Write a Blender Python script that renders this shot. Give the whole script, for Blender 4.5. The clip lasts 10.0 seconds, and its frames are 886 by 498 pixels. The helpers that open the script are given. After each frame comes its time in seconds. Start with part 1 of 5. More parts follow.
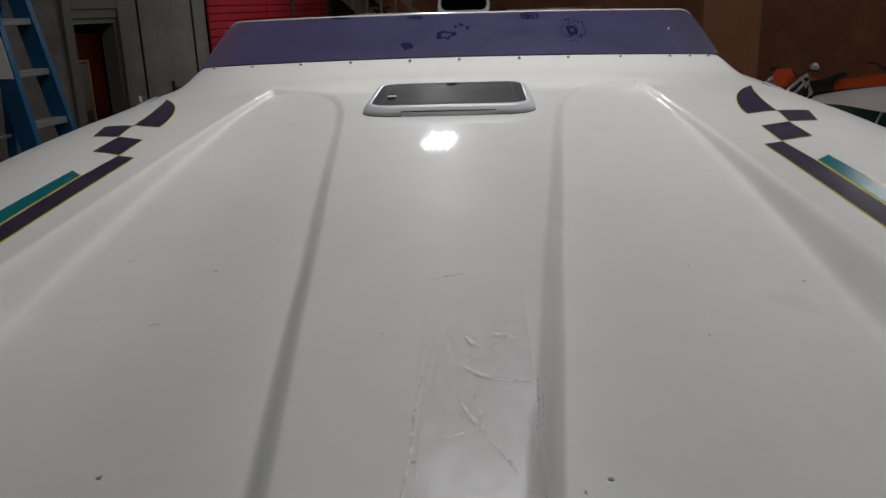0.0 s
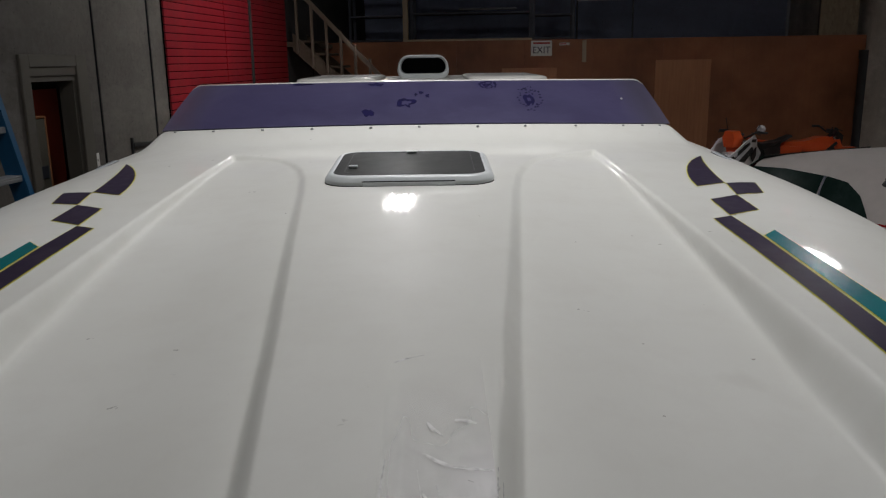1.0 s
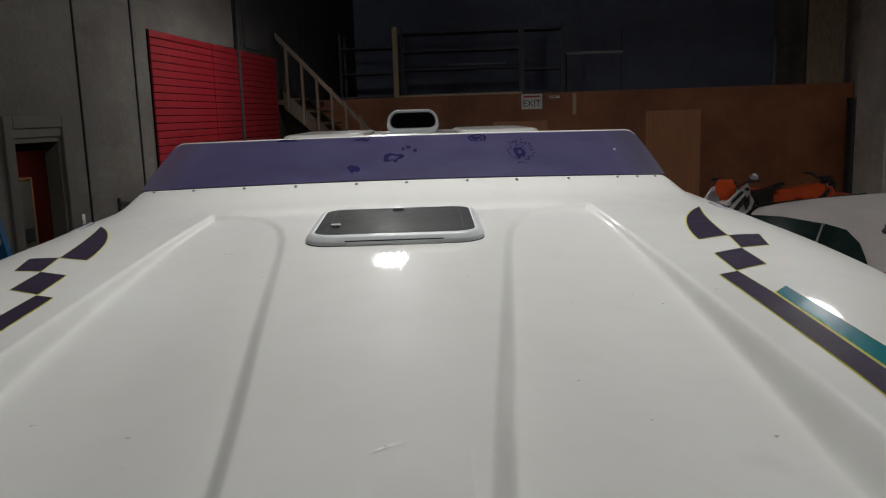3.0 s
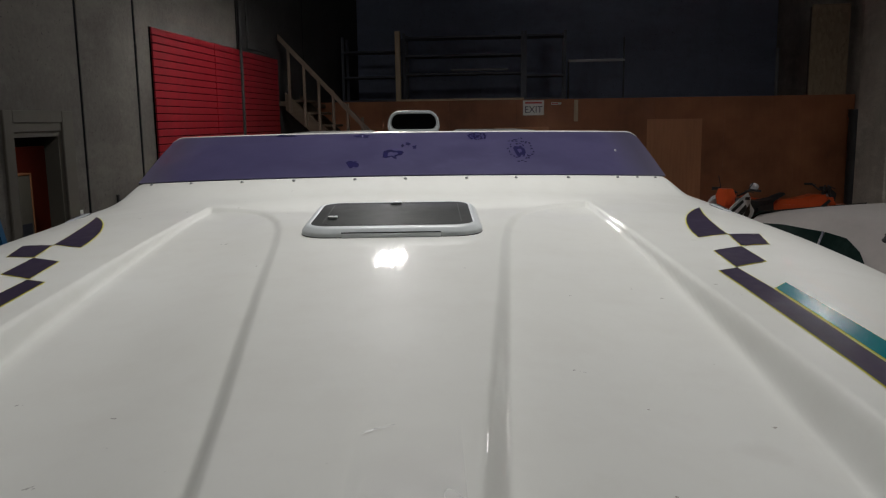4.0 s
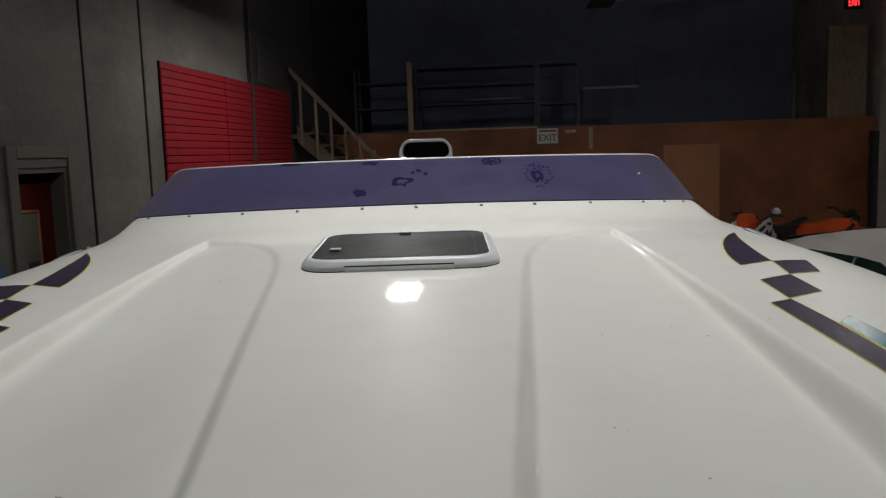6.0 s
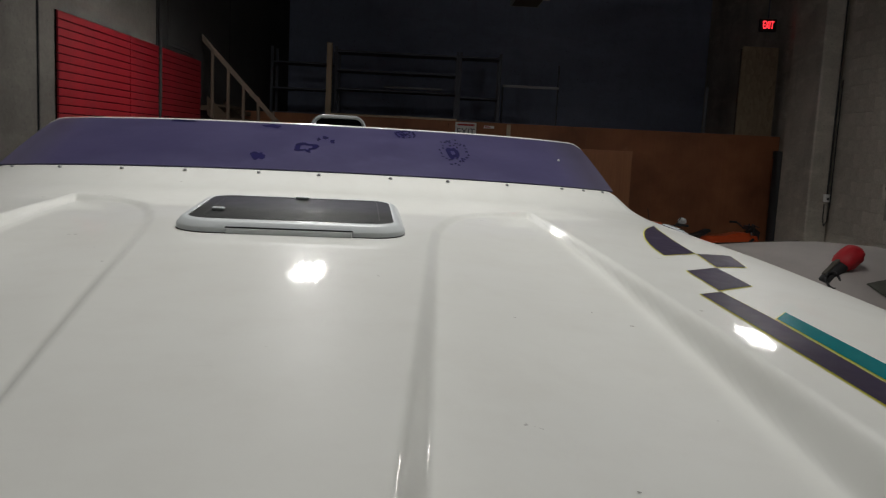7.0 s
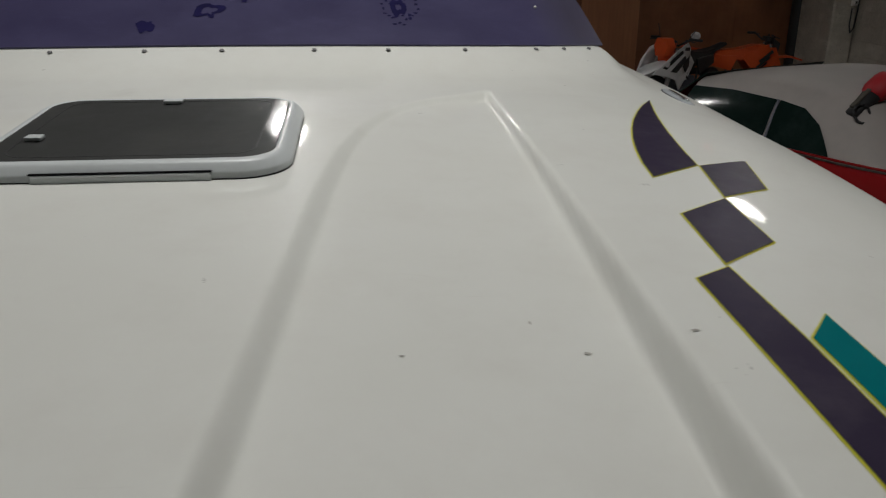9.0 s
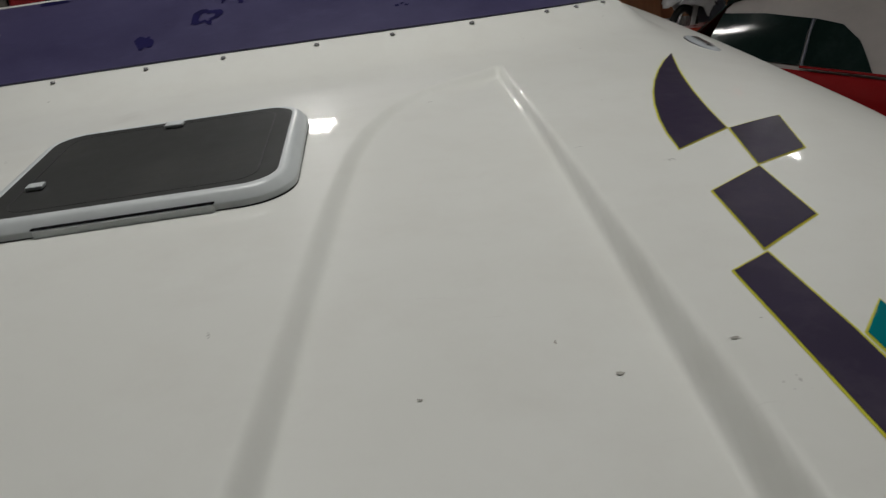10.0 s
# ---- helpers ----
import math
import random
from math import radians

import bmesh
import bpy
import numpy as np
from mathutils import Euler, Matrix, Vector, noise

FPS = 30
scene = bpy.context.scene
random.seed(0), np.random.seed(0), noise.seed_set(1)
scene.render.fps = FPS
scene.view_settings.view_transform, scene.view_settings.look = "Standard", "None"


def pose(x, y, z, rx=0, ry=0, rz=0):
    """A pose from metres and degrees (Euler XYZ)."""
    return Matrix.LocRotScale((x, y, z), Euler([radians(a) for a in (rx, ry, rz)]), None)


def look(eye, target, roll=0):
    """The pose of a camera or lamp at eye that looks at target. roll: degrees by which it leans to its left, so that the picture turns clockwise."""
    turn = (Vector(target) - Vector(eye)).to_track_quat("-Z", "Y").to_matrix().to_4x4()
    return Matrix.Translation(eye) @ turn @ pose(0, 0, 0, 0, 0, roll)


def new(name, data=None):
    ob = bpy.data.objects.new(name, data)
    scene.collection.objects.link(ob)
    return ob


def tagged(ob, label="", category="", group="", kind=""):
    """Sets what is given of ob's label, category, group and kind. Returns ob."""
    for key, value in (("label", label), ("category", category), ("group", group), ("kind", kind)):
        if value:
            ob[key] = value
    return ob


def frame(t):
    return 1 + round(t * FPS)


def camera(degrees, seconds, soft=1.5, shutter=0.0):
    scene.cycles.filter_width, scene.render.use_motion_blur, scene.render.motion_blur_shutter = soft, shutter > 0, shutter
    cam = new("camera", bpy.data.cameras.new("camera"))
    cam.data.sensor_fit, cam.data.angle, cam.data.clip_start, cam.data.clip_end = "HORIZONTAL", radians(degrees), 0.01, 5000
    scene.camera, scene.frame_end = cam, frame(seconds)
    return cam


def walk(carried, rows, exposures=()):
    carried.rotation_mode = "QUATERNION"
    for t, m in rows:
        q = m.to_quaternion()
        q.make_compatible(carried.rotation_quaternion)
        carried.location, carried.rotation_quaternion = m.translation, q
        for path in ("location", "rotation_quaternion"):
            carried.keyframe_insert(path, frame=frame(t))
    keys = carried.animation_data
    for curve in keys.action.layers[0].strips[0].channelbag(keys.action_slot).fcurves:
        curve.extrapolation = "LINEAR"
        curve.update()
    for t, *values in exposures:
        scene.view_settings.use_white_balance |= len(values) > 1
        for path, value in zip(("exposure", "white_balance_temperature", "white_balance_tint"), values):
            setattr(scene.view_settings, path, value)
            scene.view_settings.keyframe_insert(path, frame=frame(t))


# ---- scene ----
cam = camera(57.4, 10.0, soft=1.2, shutter=0.3)
PATH = [
    (0, (0.356, 0.032, 2.220), (0.087, 1.927, 1.638), -1.7),
    (0.5, (0.358, 0.023, 2.245), (0.125, 1.947, 1.753), -1.2),
    (1, (0.355, 0.019, 2.268), (0.186, 1.958, 1.811), -0.8),
    (1.5, (0.359, 0.032, 2.275), (0.206, 1.973, 1.817), -0.8),
    (2, (0.366, 0.064, 2.262), (0.208, 2.000, 1.788), -1.0),
    (2.5, (0.347, 0.113, 2.258), (0.187, 2.065, 1.852), -1.8),
    (2.7, (0.353, 0.133, 2.266), (0.193, 2.094, 1.905), -2.0),
    (3.8, (0.370, 0.165, 2.228), (0.220, 2.135, 1.918), -0.9),
    (4, (0.367, 0.167, 2.223), (0.212, 2.136, 1.910), -0.8),
    (4.5, (0.375, 0.216, 2.193), (0.193, 2.182, 1.873), -1.0),
    (5, (0.430, 0.300, 2.201), (0.084, 2.246, 1.896), -1.6),
    (5.2, (0.423, 0.323, 2.212), (0.091, 2.278, 1.948), -1.7),
    (6.3, (0.346, 0.395, 2.181), (0.223, 2.377, 1.943), -0.9),
    (6.5, (0.348, 0.427, 2.166), (0.273, 2.410, 1.918), 0.2),
    (7, (0.364, 0.577, 2.122), (0.392, 2.561, 1.871), 2.8),
    (7.2, (0.374, 0.651, 2.107), (0.448, 2.635, 1.864), 3.37),
    (7.5, (0.439, 0.740, 2.111), (0.668, 2.714, 1.884), 3.9),
    (7.6, (0.474, 0.769, 2.128), (0.776, 2.732, 1.886), 3.95),
    (7.8, (0.520, 0.830, 2.192), (0.878, 2.767, 1.845), 2.72),
    (8, (0.521, 0.901, 2.254), (0.783, 2.848, 1.877), 1.8),
    (8.2, (0.518, 0.952, 2.290), (0.599, 2.913, 1.906), 0.29),
    (8.3, (0.519, 0.976, 2.293), (0.565, 2.935, 1.894), -0.9),
    (8.5, (0.562, 1.055, 2.279), (0.563, 2.990, 1.774), -3.0),
    (8.7, (0.594, 1.114, 2.258), (0.574, 3.018, 1.646), -2.47),
    (9, (0.536, 1.093, 2.242), (0.546, 2.972, 1.555), 0.2),
    (9.2, (0.497, 1.100, 2.253), (0.502, 2.985, 1.586), 0.23),
    (9.5, (0.519, 1.169, 2.239), (0.454, 3.038, 1.532), -1.9),
    (9.7, (0.547, 1.181, 2.257), (0.412, 3.027, 1.498), -4.98),
    (10, (0.579, 1.176, 2.284), (0.468, 3.016, 1.507), -7.9),
]
walk(cam, [(t, look(eye, target, roll)) for t, eye, target, roll in PATH],
     [(0.0, -0.06, 6330, 13), (1.2, 0.04, 6380, 12), (4.0, 0.08, 6440, 11), (6.8, 0.08, 6500, 10), (7.5, 0.10, 6500, 10), (7.75, 0.16, 6500, 10), (8.0, 0.02, 6490, 10),
      (8.5, -0.22, 6500, 9), (9.0, -0.29, 6500, 9), (10.0, -0.42, 6520, 9)])

# ---- world and light ----
FLOOR = 0.1
world = bpy.data.worlds.new("world")
world.use_nodes = True
world.node_tree.nodes["Background"].inputs[0].default_value = (0.5, 0.6, 0.8, 1)
world.node_tree.nodes["Background"].inputs[1].default_value = 0.01
scene.world = world
scene.view_settings.exposure = 0.0

# fixtures with four bare tubes under the roof: x, y, z, strength and radius of the tubes
TUBES = [
    (-0.92, 9.0, 3.97, 160.0, 0.0175),
    (4.45, 9.65, 4.34, 27.0, 0.048),
]
# both out of view, put in to light the deck and side room
# added light panels: x, y, z, watts, width, length
ADDED_LAMPS = [
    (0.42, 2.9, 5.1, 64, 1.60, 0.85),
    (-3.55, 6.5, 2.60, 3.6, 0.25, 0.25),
]


# ---- materials ----
def material(name):
    m = bpy.data.materials.new(name)
    m.use_nodes = True
    nt = m.node_tree
    return m, nt, nt.nodes["Principled BSDF"]


def node(nt, kind, **values):
    n = nt.nodes.new(kind)
    for k, v in values.items():
        n.inputs[k].default_value = v
    return n


def coords(nt, scale=(1, 1, 1), space="Object"):
    tc = nt.nodes.new("ShaderNodeTexCoord")
    mp = nt.nodes.new("ShaderNodeMapping")
    mp.inputs["Scale"].default_value = scale
    nt.links.new(tc.outputs[space], mp.inputs["Vector"])
    return mp.outputs["Vector"]


def noise_tex(nt, vec, scale, detail=4.0, rough=0.6):
    n = node(nt, "ShaderNodeTexNoise", Scale=scale, Detail=detail, Roughness=rough)
    nt.links.new(vec, n.inputs["Vector"])
    return n.outputs["Fac"]


def ramp(nt, fac, stops):
    r = nt.nodes.new("ShaderNodeValToRGB")
    e = r.color_ramp.elements
    while len(e) < len(stops):
        e.new(0.5)
    for el, (p, c) in zip(e, stops):
        el.position = p
        el.color = (*c, 1) if len(c) == 3 else c
    nt.links.new(fac, r.inputs["Fac"])
    return r.outputs["Color"]


def mix(nt, fac, a, b, how="MIX"):
    n = nt.nodes.new("ShaderNodeMix")
    n.data_type, n.blend_type = "RGBA", how
    for sock, v in ((n.inputs[0], fac), (n.inputs[6], a), (n.inputs[7], b)):
        if hasattr(v, "links") or hasattr(v, "is_linked"):
            nt.links.new(v, sock)
        elif isinstance(v, (int, float)):
            sock.default_value = v
        else:
            sock.default_value = (*v, 1)
    return n.outputs[2]


def bump(nt, bsdf, fac, strength, distance):
    b = node(nt, "ShaderNodeBump", Strength=strength, Distance=distance)
    nt.links.new(fac, b.inputs["Height"])
    nt.links.new(b.outputs["Normal"], bsdf.inputs["Normal"])


def simple(name, colour, rough=0.5, metal=0.0, vary=0.25, scale=8.0, grain=0.0, coat=0.0, dirt=None, stretch=(1, 1, 1), gloss=0.5):
    """A painted, moulded or metal surface: two scales of tone, a varied gloss and a fine relief."""
    m, nt, b = material(name)
    vec = coords(nt, stretch)
    big = noise_tex(nt, vec, scale * 0.25, 3)
    fine = noise_tex(nt, vec, scale * 3.0, 5)
    lo = tuple(c * (1 - vary) for c in colour)
    hi = tuple(min(1.0, c * (1 + vary)) for c in colour)
    col = ramp(nt, big, [(0.3, lo), (0.7, hi)])
    col = mix(nt, 0.35, col, ramp(nt, fine, [(0.3, lo), (0.75, hi)]))
    if dirt:
        spots = ramp(nt, noise_tex(nt, vec, scale * 0.8, 6, 0.7), [(0.52, (0, 0, 0)), (0.72, (1, 1, 1))])
        col = mix(nt, spots, col, dirt)
    nt.links.new(col, b.inputs["Base Color"])
    b.inputs["Metallic"].default_value = metal
    b.inputs["Coat Weight"].default_value = coat
    b.inputs["Specular IOR Level"].default_value = gloss
    r = node(nt, "ShaderNodeMapRange")
    r.inputs["To Min"].default_value, r.inputs["To Max"].default_value = rough * 0.8, min(1, rough * 1.25)
    nt.links.new(fine, r.inputs["Value"])
    nt.links.new(r.outputs["Result"], b.inputs["Roughness"])
    if grain:
        bump(nt, b, fine, grain, 0.01)
    return m


def node_colour(nt, vec, scale):
    n = node(nt, "ShaderNodeTexNoise", Scale=scale, Detail=2.0)
    nt.links.new(vec, n.inputs["Vector"])
    return n.outputs["Color"]


def gelcoat():
    """Aged white gelcoat: faint yellowing, dull patches, scattered dark specks."""
    m, nt, b = material("white gelcoat")
    vec = coords(nt)
    big = noise_tex(nt, vec, 1.6, 4)
    mid = noise_tex(nt, vec, 9.0, 5, 0.65)
    col = ramp(nt, big, [(0.25, (0.705, 0.705, 0.660)), (0.75, (0.745, 0.750, 0.715))])
    stain = ramp(nt, mid, [(0.46, (0, 0, 0)), (0.84, (0.42, 0.42, 0.42))])
    col = mix(nt, stain, col, (0.635, 0.620, 0.575))
    # hairline scuffs and small dark specks, gathered in patches
    for scale, r0, where, tint in ((3.2, 0.010, 0.46, (0.10, 0.095, 0.085)), (9.0, 0.026, 0.46, (0.28, 0.27, 0.25))):
        warp = mix(nt, 0.06, vec, node_colour(nt, vec, 55.0))
        vor = node(nt, "ShaderNodeTexVoronoi", Scale=scale)
        nt.links.new(warp, vor.inputs["Vector"])
        speck = ramp(nt, vor.outputs["Distance"], [(r0, (0.8, 0.8, 0.8)), (r0 * 2.2, (0, 0, 0))])
        pick = ramp(nt, noise_tex(nt, vec, 2.6, 2), [(where, (0, 0, 0)), (where + 0.06, (1, 1, 1))])
        col = mix(nt, mix(nt, 1.0, speck, pick, "MULTIPLY"), col, tint)
    smudge = node(nt, "ShaderNodeTexVoronoi", Scale=2.3)
    nt.links.new(mix(nt, 0.12, vec, node_colour(nt, vec, 14.0)), smudge.inputs["Vector"])
    col = mix(nt, ramp(nt, smudge.outputs["Distance"], [(0.02, (0.20, 0.20, 0.20)), (0.11, (0, 0, 0))]), col, (0.40, 0.37, 0.32))
    hair = noise_tex(nt, coords(nt, (1.5, 16, 4)), 6.0, 3, 0.6)
    col = mix(nt, ramp(nt, hair, [(0.72, (0, 0, 0)), (0.78, (0.18, 0.18, 0.18))]), col, (0.56, 0.55, 0.51))
    nt.links.new(col, b.inputs["Base Color"])
    r = node(nt, "ShaderNodeMapRange")
    r.inputs["From Min"].default_value, r.inputs["From Max"].default_value = 0.3, 0.75
    r.inputs["To Min"].default_value, r.inputs["To Max"].default_value = 0.34, 0.52
    nt.links.new(noise_tex(nt, vec, 2.2, 4, 0.55), r.inputs["Value"])
    nt.links.new(r.outputs["Result"], b.inputs["Roughness"])
    b.inputs["Specular IOR Level"].default_value = 0.20
    b.inputs["Coat Weight"].default_value = 0.42
    b.inputs["Coat Roughness"].default_value = 0.039
    return m


def dusty_tint():
    """Purple tinted acrylic under a film of dust that has been rubbed off in spots."""
    m, nt, b = material("purple tinted acrylic")
    vec = coords(nt)
    dust = noise_tex(nt, vec, 5.0, 7, 0.7)
    smear = noise_tex(nt, coords(nt, (1, 1, 5)), 9.0, 5, 0.7)
    col = ramp(nt, dust, [(0.32, (0.020, 0.017, 0.062)), (0.68, (0.046, 0.042, 0.104))])
    col = mix(nt, ramp(nt, smear, [(0.52, (0, 0, 0)), (0.74, (0.6, 0.6, 0.6))]), col, (0.062, 0.056, 0.13))
    # greyer and lower in alpha towards both ends, where the hall shows through
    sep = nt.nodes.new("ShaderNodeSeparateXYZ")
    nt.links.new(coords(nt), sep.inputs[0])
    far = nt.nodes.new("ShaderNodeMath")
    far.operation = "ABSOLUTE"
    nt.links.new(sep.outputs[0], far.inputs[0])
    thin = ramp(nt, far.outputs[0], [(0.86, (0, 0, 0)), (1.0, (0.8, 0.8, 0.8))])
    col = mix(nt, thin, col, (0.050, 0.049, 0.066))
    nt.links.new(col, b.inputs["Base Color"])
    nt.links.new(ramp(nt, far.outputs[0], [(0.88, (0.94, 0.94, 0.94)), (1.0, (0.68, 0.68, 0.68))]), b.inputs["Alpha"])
    b.inputs["Sheen Weight"].default_value = 0.9
    b.inputs["Sheen Roughness"].default_value = 0.45
    b.inputs["Sheen Tint"].default_value = (0.42, 0.37, 0.66, 1)
    b.inputs["Roughness"].default_value = 0.42
    b.inputs["Coat Weight"].default_value = 0.15
    b.inputs["Coat Roughness"].default_value = 0.25
    return m


def concrete(name, lo, hi, scale=1.0, streak=True):
    m, nt, b = material(name)
    vec = coords(nt, space="Object")
    big = noise_tex(nt, vec, 0.7 * scale, 5, 0.6)
    fine = noise_tex(nt, vec, 22.0 * scale, 6, 0.7)
    col = ramp(nt, big, [(0.28, lo), (0.72, hi)])
    col = mix(nt, 0.35, col, ramp(nt, fine, [(0.3, lo), (0.7, hi)]))
    if streak:
        run = noise_tex(nt, coords(nt, (1.6, 1.6, 0.45)), 1.6, 6, 0.7)
        col = mix(nt, ramp(nt, run, [(0.50, (0, 0, 0)), (0.80, (0.32, 0.32, 0.32))]), col, tuple(c * 0.5 for c in lo))
    patch = noise_tex(nt, coords(nt, (0.8, 0.8, 2.2)), 1.1 * scale, 7, 0.72)
    col = mix(nt, ramp(nt, patch, [(0.50, (0, 0, 0)), (0.68, (0.42, 0.42, 0.42))]), col, tuple(min(0.8, c * 1.25) for c in hi))
    pits = ramp(nt, noise_tex(nt, vec, 45.0 * scale, 2), [(0.68, (0, 0, 0)), (0.74, (1, 1, 1))])
    col = mix(nt, pits, col, tuple(c * 0.4 for c in lo))
    info = nt.nodes.new("ShaderNodeObjectInfo")
    tone = ramp(nt, info.outputs["Random"], [(0, (0.93, 0.93, 0.93)), (1, (1, 1, 1))])
    col = mix(nt, 1.0, col, tone, "MULTIPLY")
    nt.links.new(col, b.inputs["Base Color"])
    b.inputs["Roughness"].default_value = 0.9
    bump(nt, b, fine, 0.35, 0.012)
    return m


def wood(name, lo, hi, along="z", scale=1.0, rough=0.65, blotch=0.4):
    """Timber or sheet: grain drawn out along one axis, blotches across it."""
    m, nt, b = material(name)
    st = {"x": (0.12, 2, 2), "y": (2, 0.12, 2), "z": (2, 2, 0.12)}[along]
    grain = noise_tex(nt, coords(nt, st), 14.0 * scale, 6, 0.65)
    patch = noise_tex(nt, coords(nt), 1.4 * scale, 4, 0.6)
    col = ramp(nt, grain, [(0.3, lo), (0.7, hi)])
    col = mix(nt, blotch, col, ramp(nt, patch, [(0.3, tuple(c * 0.6 for c in lo)), (0.7, hi)]))
    info = nt.nodes.new("ShaderNodeObjectInfo")
    tone = ramp(nt, info.outputs["Random"], [(0, (0.8, 0.8, 0.8)), (1, (1, 1, 1))])
    nt.links.new(mix(nt, 1.0, col, tone, "MULTIPLY"), b.inputs["Base Color"])
    b.inputs["Roughness"].default_value = rough
    bump(nt, b, grain, 0.2, 0.01)
    return m


def osb(name):
    """Strand board: small flakes of differing tone."""
    m, nt, b = material(name)
    v = node(nt, "ShaderNodeTexVoronoi", Scale=26.0)
    nt.links.new(coords(nt, (1, 1, 0.45)), v.inputs["Vector"])
    col = ramp(nt, v.outputs["Color"], [(0.1, (0.25, 0.19, 0.12)), (0.9, (0.36, 0.28, 0.18))])
    nt.links.new(col, b.inputs["Base Color"])
    b.inputs["Roughness"].default_value = 0.8
    bump(nt, b, v.outputs["Distance"], 0.4, 0.01)
    return m


def emitter(name, colour, strength):
    m, nt, b = material(name)
    b.inputs["Base Color"].default_value = (*colour, 1)
    b.inputs["Emission Color"].default_value = (*colour, 1)
    b.inputs["Emission Strength"].default_value = strength
    return m


GEL = gelcoat()
TINT = dusty_tint()
PRINT = simple("rubbed purple acrylic", (0.011, 0.009, 0.052), 0.42, vary=0.4, scale=60, gloss=0.15)
PURPLE = simple("dark purple vinyl", (0.032, 0.024, 0.047), 0.38, vary=0.25, scale=10, dirt=(0.054, 0.044, 0.067), gloss=0.17)
TEAL = simple("teal vinyl", (0.0, 0.14, 0.155), 0.24, vary=0.15, scale=10, gloss=0.14)
YELLOW = simple("yellow pinstripe vinyl", (0.56, 0.53, 0.03), 0.4, vary=0.1)
GREY_TRIM = simple("pale grey enamelled aluminium", (0.60, 0.63, 0.635), 0.32, vary=0.08, scale=20, coat=0.15)
SMOKE = simple("smoked acrylic hatch pane", (0.050, 0.051, 0.050), 0.5, vary=0.12, scale=6, dirt=(0.064, 0.064, 0.062), gloss=0.11)
SMOKE.node_tree.nodes["Principled BSDF"].inputs["Coat Weight"].default_value = 0.55
SMOKE.node_tree.nodes["Principled BSDF"].inputs["Coat Roughness"].default_value = 0.05
CHROME = simple("worn stainless steel", (0.55, 0.55, 0.56), 0.25, metal=1.0, vary=0.1, scale=20)
BLACK = simple("black rubber and plastic", (0.02, 0.02, 0.021), 0.55, vary=0.3, scale=20)
DARK = simple("dark recess", (0.005, 0.005, 0.006), 0.9, vary=0.2, gloss=0.05)
HULL = simple("white hull gelcoat", (0.74, 0.73, 0.69), 0.25, vary=0.05, scale=3, coat=0.3)
WALL = concrete("tilt-up concrete", (0.066, 0.058, 0.051), (0.152, 0.137, 0.121))
DARKPANEL = concrete("darker grey concrete", (0.022, 0.021, 0.021), (0.048, 0.046, 0.045))
BLOCK = concrete("grey concrete block", (0.28, 0.252, 0.215), (0.66, 0.61, 0.53), 1.5)
PATCHBLOCK = concrete("darker infill concrete", (0.19, 0.178, 0.157), (0.36, 0.34, 0.30), 1.5)
JOINT = concrete("shadowed mortar joint", (0.06, 0.056, 0.05), (0.12, 0.11, 0.10), 1.5)
SLAB = concrete("worn concrete floor", (0.24, 0.235, 0.22), (0.36, 0.35, 0.33), 0.8, streak=False)
DARKWALL = concrete("dark upper wall", (0.26, 0.30, 0.42), (0.37, 0.43, 0.58), 0.6)
ROOF = simple("painted roof deck", (0.20, 0.215, 0.27), 0.8, vary=0.3, scale=2)
STEEL = simple("dark shelving steel", (0.115, 0.122, 0.15), 0.5, metal=0.3, vary=0.2, scale=10)
PALESTEEL = simple("pale painted steel", (0.32, 0.34, 0.36), 0.45, vary=0.2, scale=10)
RED = simple("red melamine slat", (0.25, 0.009, 0.016), 0.42, vary=0.2, scale=4, dirt=(0.18, 0.016, 0.024))
BROWNPLY = wood("brown stained plywood", (0.27, 0.096, 0.038), (0.45, 0.168, 0.070), "z", 0.7, 0.6, 0.8)
PALEPLY = wood("unstained plywood", (0.45, 0.185, 0.085), (0.58, 0.255, 0.120), "z", 0.8, 0.6, 0.3)
PINE = wood("bare pine stud", (0.125, 0.092, 0.066), (0.195, 0.146, 0.106), "z", 1.0, 0.65, 0.25)
# the pine darkened in its colour for the shade on the stairs
SHADED_PINE = wood("pine with shade painted in", (0.07, 0.048, 0.030), (0.12, 0.085, 0.055), "x", 1.0, 0.7, 0.3)
# the pine lightened in its colour where the lamps leave it dim
LIT_PINE = wood("pine with light painted in", (0.50, 0.38, 0.25), (0.64, 0.51, 0.35), "z", 1.0, 0.65, 0.2)
GALV = simple("bright galvanised tube", (0.66, 0.68, 0.70), 0.4, vary=0.1, scale=20)
OSB = osb("strand board")
WHITE_SIGN = simple("white sign plastic", (0.74, 0.73, 0.70), 0.4, vary=0.05)
INK = simple("purple sign ink", (0.035, 0.010, 0.045), 0.5, vary=0.1)
CARRED = simple("glossy red car paint", (0.33, 0.012, 0.014), 0.22, vary=0.08, scale=3, coat=0.6)
CARWHITE = simple("white racing stripe paint", (0.68, 0.67, 0.66), 0.25, vary=0.04, scale=3, coat=0.4)
SOFTTOP = simple("pale grey vinyl soft top", (0.45, 0.41, 0.385), 0.6, vary=0.12, scale=5, grain=0.15)
CARGLASS = simple("dark car glass", (0.010, 0.022, 0.019), 0.14, vary=0.3, scale=3, dirt=(0.020, 0.034, 0.031), gloss=0.22)
REARPANE = simple("cloudy rear window vinyl", (0.115, 0.118, 0.10), 0.15, vary=0.3, scale=5)
ORANGE = simple("orange moulded plastic", (0.66, 0.085, 0.016), 0.38, vary=0.1, scale=8)
WHITEPLASTIC = simple("white moulded plastic", (0.62, 0.62, 0.63), 0.35, vary=0.1, scale=10, dirt=(0.30, 0.30, 0.30))
